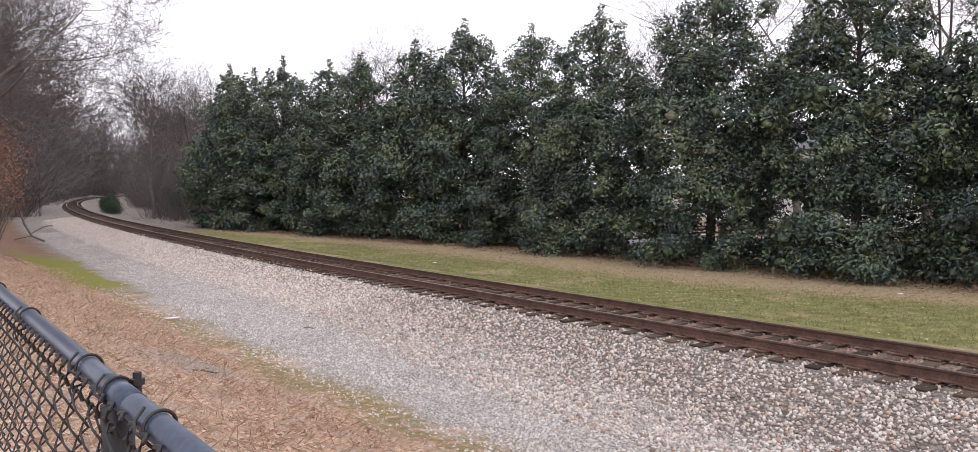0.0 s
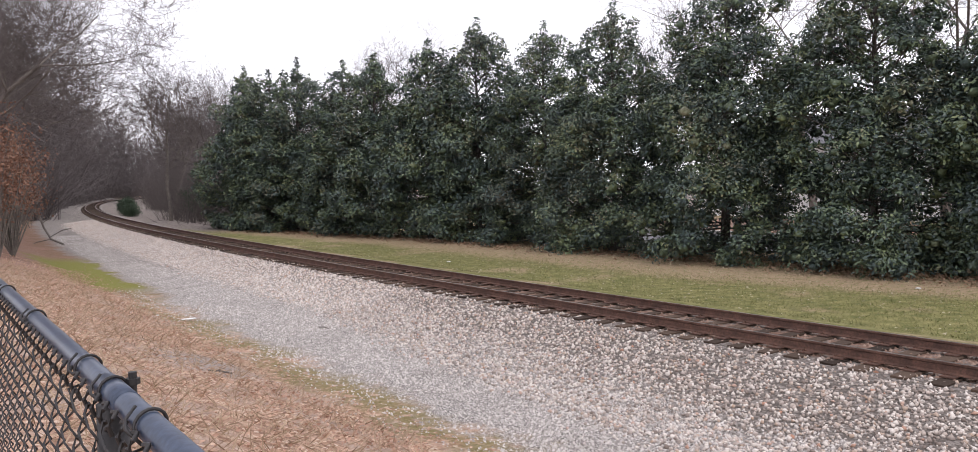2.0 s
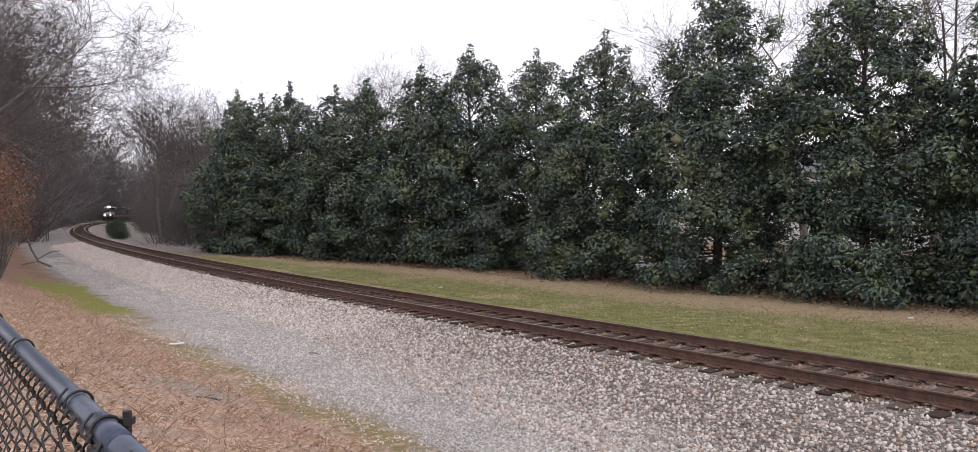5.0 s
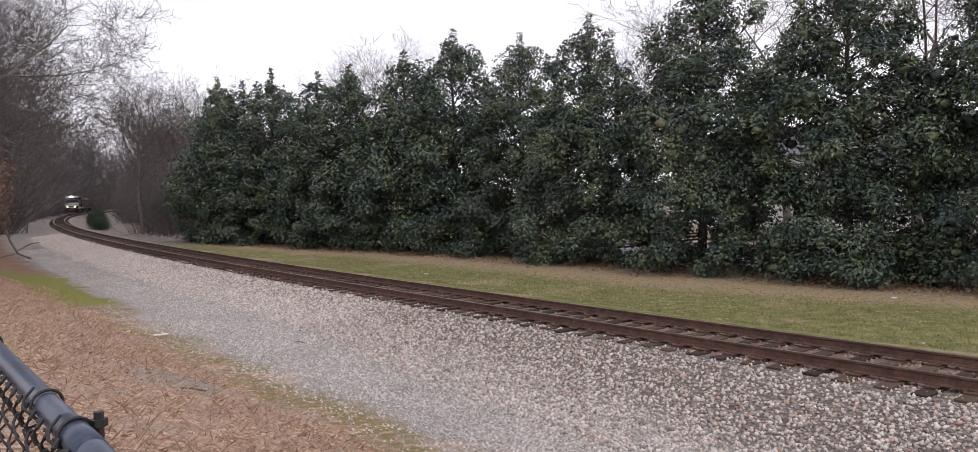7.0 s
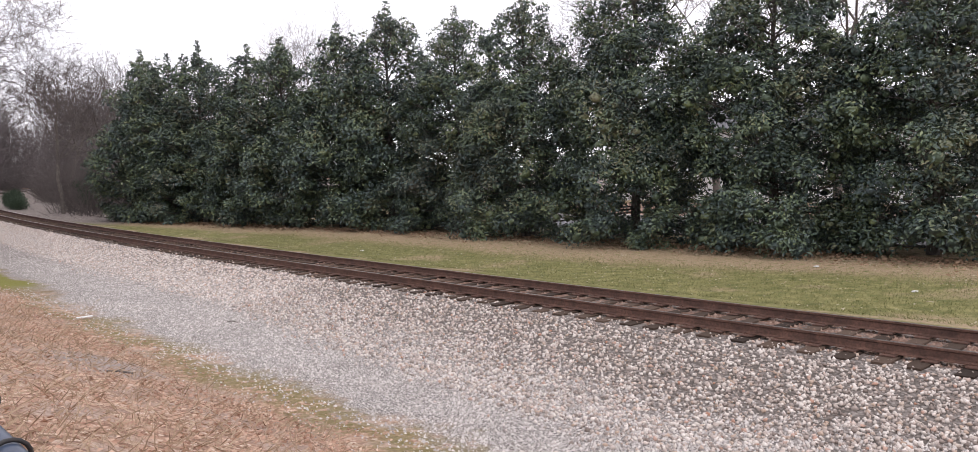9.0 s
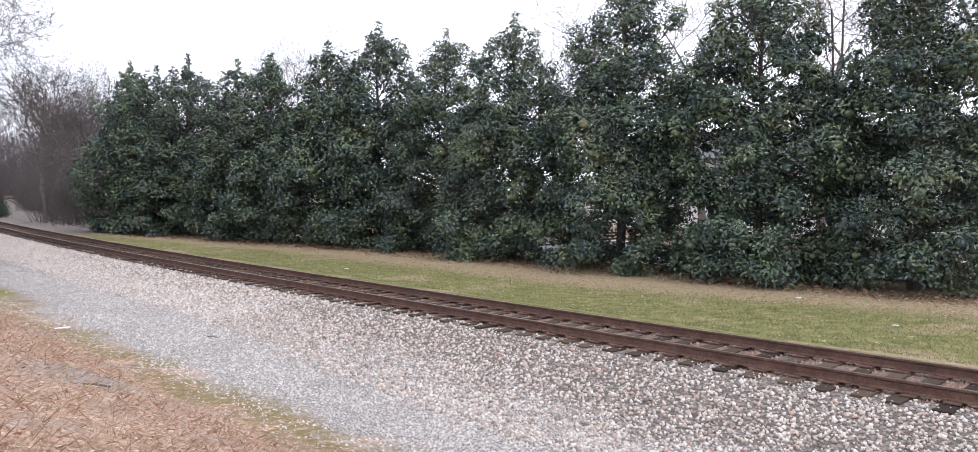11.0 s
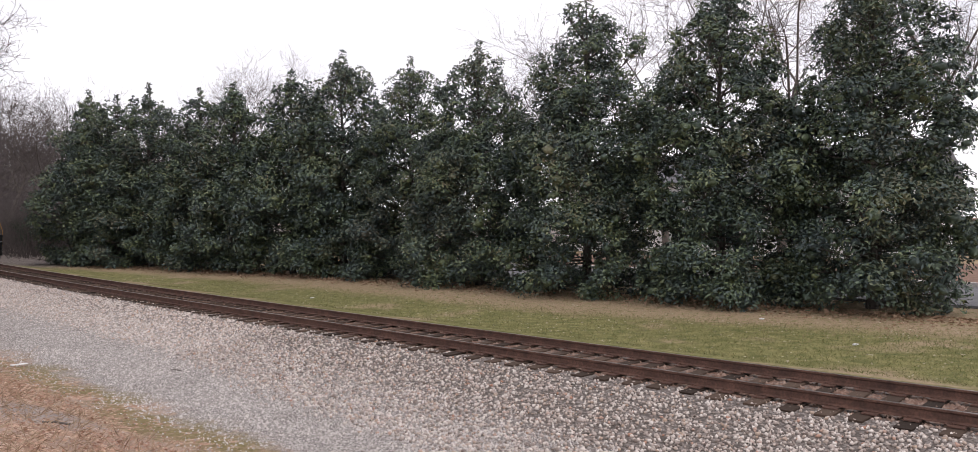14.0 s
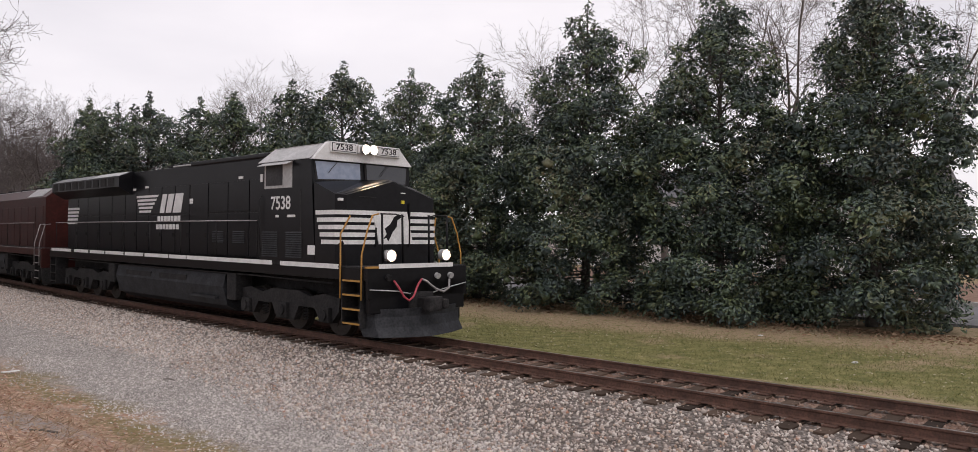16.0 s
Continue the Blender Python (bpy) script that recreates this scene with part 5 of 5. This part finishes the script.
    # front platform, lamps and plow
    block("front_plate", loco, BLACK, -1.48, 1.48, -0.08, 0.02, 1.02, 1.72, bevel=0.02)
    block("white_sill", loco, MARKING, -1.02, 1.2, 0.02, 0.03, 1.69, 1.79)
    block("front_step_edge", loco, ORANGE, 1.2, 1.5, -0.1, 0.03, 1.70, 1.74)
    for k, y in enumerate(((-1.06, -3.5), (-3.9, -8.6), (-8.65, -9.8), (-9.9, -11.6), (-11.75, -13.2), (-13.35, -14.9), (-15.05, -16.4), (-16.6, -18.0), (-18.4, -20.6))):
        block("sill_stripe", loco, MARKING, 1.485, 1.506, y[1], y[0], 1.655, 1.765)
        block("sill_stripe", loco, MARKING, -1.506, -1.485, y[1], y[0], 1.655, 1.765)
    for x in (-0.83, 0.83):
        lamp = part("ditch_light", lamp_barrel(x, -0.16, 0.02, 1.97, 0.13), GREY_AND_SHEEN, loco, smooth=True)
        block("bracket", lamp, GRIME, x - 0.03, x + 0.03, -0.12, -0.06, 1.72, 1.86)
        bm = bmesh.new()
        tube(bm, (x, -0.14, 1.97), (x, -0.055, 1.97), 0.085, sides=20)
        part("lens", bm, DITCH_LIGHT, lamp, "lit warm white lens")
    bm = bmesh.new()
    rings = []
    for x, y in ((-1.4, -0.28), (-1.26, 0.08), (-0.66, 0.3), (0, 0.38), (0.66, 0.3), (1.26, 0.08), (1.4, -0.28)):
        bow = 0.12
        rings.append([(x, y - 0.1, 0.8), (x, y - bow, 0.62), (x, y - bow * 0.6, 0.4), (x, y + 0.06, 0.16 + 0.03 * abs(x)), (x, y + 0.03, 0.16 + 0.03 * abs(x)), (x, y - bow * 0.6 - 0.03, 0.4), (x, y - bow - 0.03, 0.62), (x, y - 0.13, 0.8)])
    solid(bm, rings)
    part("snow_plow", bm, PLOW, loco, "grey worn snow plow")
    block("pilot_plate", loco, BLACK, -1.42, 1.42, -0.2, 0.02, 0.7, 1.42, bevel=0.03)
    block("draft_pocket", loco, GRIME, -0.34, 0.34, -0.1, 0.12, 0.66, 1.14, bevel=0.04)
    for name, pts, mat in (("air_hose", [(0.8, 0.05, 1.42), (0.72, 0.12, 1.28), (0.6, 0.17, 1.06), (0.48, 0.2, 0.97), (0.34, 0.19, 1.05), (0.16, 0.14, 1.32), (0.02, 0.1, 1.43)], RED_HOSE),
                           ("air_hose", [(0.02, 0.1, 1.43), (-0.12, 0.11, 1.38), (-0.35, 0.16, 1.2), (-0.58, 0.18, 1.12), (-0.8, 0.14, 1.2), (-0.88, 0.06, 1.4)], GREY_HOSE)):
        bar(name, loco, mat, pts, 0.026)
    bar("cut_lever", loco, GREY_AND_SHEEN, [(1.45, 0.04, 1.24), (0.7, 0.06, 1.18), (0.3, 0.08, 1.1)], 0.014)
    bar("cut_lever", loco, GREY_AND_SHEEN, [(-1.45, 0.04, 1.3), (-0.8, 0.06, 1.2), (-0.3, 0.08, 1.1)], 0.014)
    for x in (-0.5, -0.92, 0.95):
        bm = bmesh.new()
        tube(bm, (x, 0.02, 1.5), (x, 0.1, 1.48), 0.07, sides=12)
        part("receptacle", bm, GREY_AND_SHEEN if x < 0 else GRIME, loco)
    for side in (-1, 1):
        steps(loco, side, -0.9, -0.25, ORANGE)
        steps(loco, side, -20.7, -20.1, GRIME)
        bar("corner_handrail", loco, ORANGE, [(side * 1.5, -0.98, 1.0), (side * 1.5, -0.98, 1.95), (side * 1.42, -1.1, 2.45), (side * 1.3, -0.9, 2.86)], 0.02, "orange-yellow grab rail")
        bar("corner_handrail", loco, ORANGE, [(side * 1.5, -0.2, 1.0), (side * 1.5, -0.2, 2.0), (side * 1.36, -0.2, 2.5), (side * 1.2, -0.22, 2.86), (side * 1.0, -0.25, 2.9)], 0.02, "orange-yellow grab rail")
        bar("front_rail", loco, GRIME, [(side * 1.0, -0.2, 2.9), (side * 0.6, -0.15, 2.9), (side * 0.36, -0.15, 2.85)], 0.016)
        for x in (0.98, 0.4):
            bar("front_stanchion", loco, BLACK, [(side * x, -0.12, 1.72), (side * x, -0.16, 2.9)], 0.026)
    side_rails(loco, -4.7, -20.2, GREY_HOSE)
    # white markings on the hood
    for k in range(5):
        z1 = 3.66 - 0.125 * k
        bm = bmesh.new()
        prism(bm, [(-13.6 + 0.06 * k, z1 - 0.075), (-11.9 + 0.0 - 0.14 * k, z1 - 0.075), (-11.84 - 0.14 * k, z1), (-13.6 + 0.06 * k, z1)], 0, 0.955, 0.979)
        part("hood_stripe", bm, MARKING, loco)
    for k, pts in enumerate(([(-11.75, 3.06), (-11.42, 3.06), (-11.2, 3.66), (-11.53, 3.66)], [(-11.3, 3.06), (-10.9, 3.06), (-10.68, 3.66), (-11.08, 3.66)], [(-10.78, 3.06), (-10.2, 3.06), (-10.02, 3.66), (-10.56, 3.66)])):
        bm = bmesh.new()
        prism(bm, pts, 0, 0.955, 0.979 + 0.001 * k)
        part("emblem_block", bm, MARKING, loco)
    for z, y0 in ((2.8, -11.9), (2.53, -12.0)):
        for k in range(7):
            block("lettering_bar", loco, MARKING, 0.972, 0.98, y0 + 0.245 * k, y0 + 0.245 * k + 0.19, z, z + 0.16)
    louvre(loco, 0.974, -6.9, -6.2, 2.15, 2.5, 7)
    louvre(loco, 0.974, -8.1, -7.4, 2.15, 2.5, 7)
    stripe_panel(loco, 0.974, -20.4, -19.1, 2.72, 3.36, 5)
    for y, z in ((-13.9, 3.85), (-12.9, 3.9), (-6.6, 3.95), (-9.6, 3.4), (-9.6, 3.32)):
        block("small_marking", loco, MARKING, 0.95, 0.98, y, y + 0.22, z, z + 0.07)
    block("class_lamp", cab, MARKING, 1.5, 1.52, -4.47, -4.36, 3.75, 3.95)
    bm = bmesh.new()
    for x in (-0.3, -0.1, 0.1):
        tube(bm, (x, -4.0, 4.72), (x, -3.6, 4.74), 0.03, 0.07, 10)
    box(bm, -0.35, 0.15, -4.02, -3.94, 4.62, 4.75)
    part("horn", bm, GRIME, loco)
    return loco


def second_unit():
    loco = thing("trailing_locomotive", "dark maroon diesel locomotive coupled behind the lead engine", "locomotive", "train")
    underframe(loco, 20.5, MAROON)
    bm = bmesh.new()
    solid(bm, [[(x, y, z) for x, z in ((-1.1, 1.725), (-1.1, top - 0.42), (-0.62, top), (0.62, top), (1.1, top - 0.42), (1.1, 1.725))] for y, top in ((-19.6, 4.3), (-1.0, 4.3), (-0.9, 4.28))])
    part("long_hood", bm, MAROON, loco)
    for side in (-1, 1):
        # sky glare on the sloped roof edge, painted as a pale panel
        bm = bmesh.new()
        solid(bm, [[(side * 0.66, y, 4.275), (side * 1.06, y, 3.925), (side * 1.07, y, 3.94), (side * 0.67, y, 4.29)] for y in (-4.0, -1.6)])
        part("radiator_screen", bm, GREY_AND_SHEEN, loco, "pale panel painted as the sky's reflection on the slope")
        y = -19.2
        for k in range(15):
            lo, hi = sorted((side * 1.09, side * 1.118))
            block("hood_door", loco, MAROON, lo, hi, y + 0.02, y + 1.16, 1.8, 3.5, bevel=0.01)
            y += 1.2
        steps(loco, side, -0.85, -0.25, GREY_HOSE)
        steps(loco, side, -20.0, -19.4, GREY_HOSE)
        for y in (-0.2, -0.95):
            bar("corner_handrail", loco, GREY_HOSE, [(side * 1.5, y, 1.0), (side * 1.5, y, 1.9), (side * 1.3, y + 0.05, 2.7), (side * 1.1, y + 0.02, 2.72)], 0.02, "pale grab rail")
        block("sill_stripe", loco, GREY_HOSE, min(side * 1.485, side * 1.5), max(side * 1.485, side * 1.5), -20, -1, 1.68, 1.72)
    bm = bmesh.new()
    for k in range(4):
        tube(bm, (0, -4.5 - 2.6 * k, 4.3), (0, -4.5 - 2.6 * k, 4.42), 0.62, 0.58, 20)
    part("roof_fan", bm, GRIME, loco)
    # the bright sky on the roof top, painted as a pale slab
    block("roof_top", loco, GREY_AND_SHEEN, -0.6, 0.6, -19.5, -1.2, 4.29, 4.33, bevel=0.01, label="roof top painted pale for the sky's reflection")
    side_rails(loco, -1.2, -19.4, GREY_HOSE)
    block("front_plate", loco, MAROON, -1.48, 1.48, -0.08, 0.02, 0.9, 1.72, bevel=0.02)
    bm = bmesh.new()
    prism(bm, [(-1.4, 0.22), (1.4, 0.22), (1.45, 0.9), (-1.45, 0.9)], 1, -0.12, 0.0)
    part("pilot_plate", bm, GRIME, loco)
    return loco


LEAD, SECOND = lead_unit(), second_unit()


# ---- what moves ----
def train_station(t):
    """Where the leading lamps stand along the track at t seconds."""
    return 9.005 + 21.38 * (16 - t) + 0.1256 * (16 - t) ** 2


def rolling(ob, behind, base):
    """Keys a vehicle along the track; behind: metres from the train's lamps to its own front, base: metres between its bogies' middles."""
    rows = []
    for k in range(65):
        t = k * 0.25
        s = train_station(t) + behind
        (x0, y0, _), (x1, y1, _) = on_line(s + 3.75), on_line(s + 3.75 + base)
        f = Vector((x0 - x1, y0 - y1, 0)).normalized()
        rows.append((t, pose(x0 + f.x * 3.75, y0 + f.y * 3.75, 0, 0, 0, math.degrees(math.atan2(-f.x, f.y)))))
    walk(ob, rows)


def turning(ob, y):
    """Keys a wheelset's turn by the way that the train has run."""
    start = train_station(0)
    walk(ob, [(k / FPS, pose(0, y, 0.512, -math.degrees((start - train_station(k / FPS)) / 0.512), 0, 0)) for k in range(481)])


def motions():
    rolling(LEAD, 0.0, 13.8)
    rolling(SECOND, 22.0, 13.0)
    for ob, y in WHEELSETS:
        turning(ob, y)


motions()
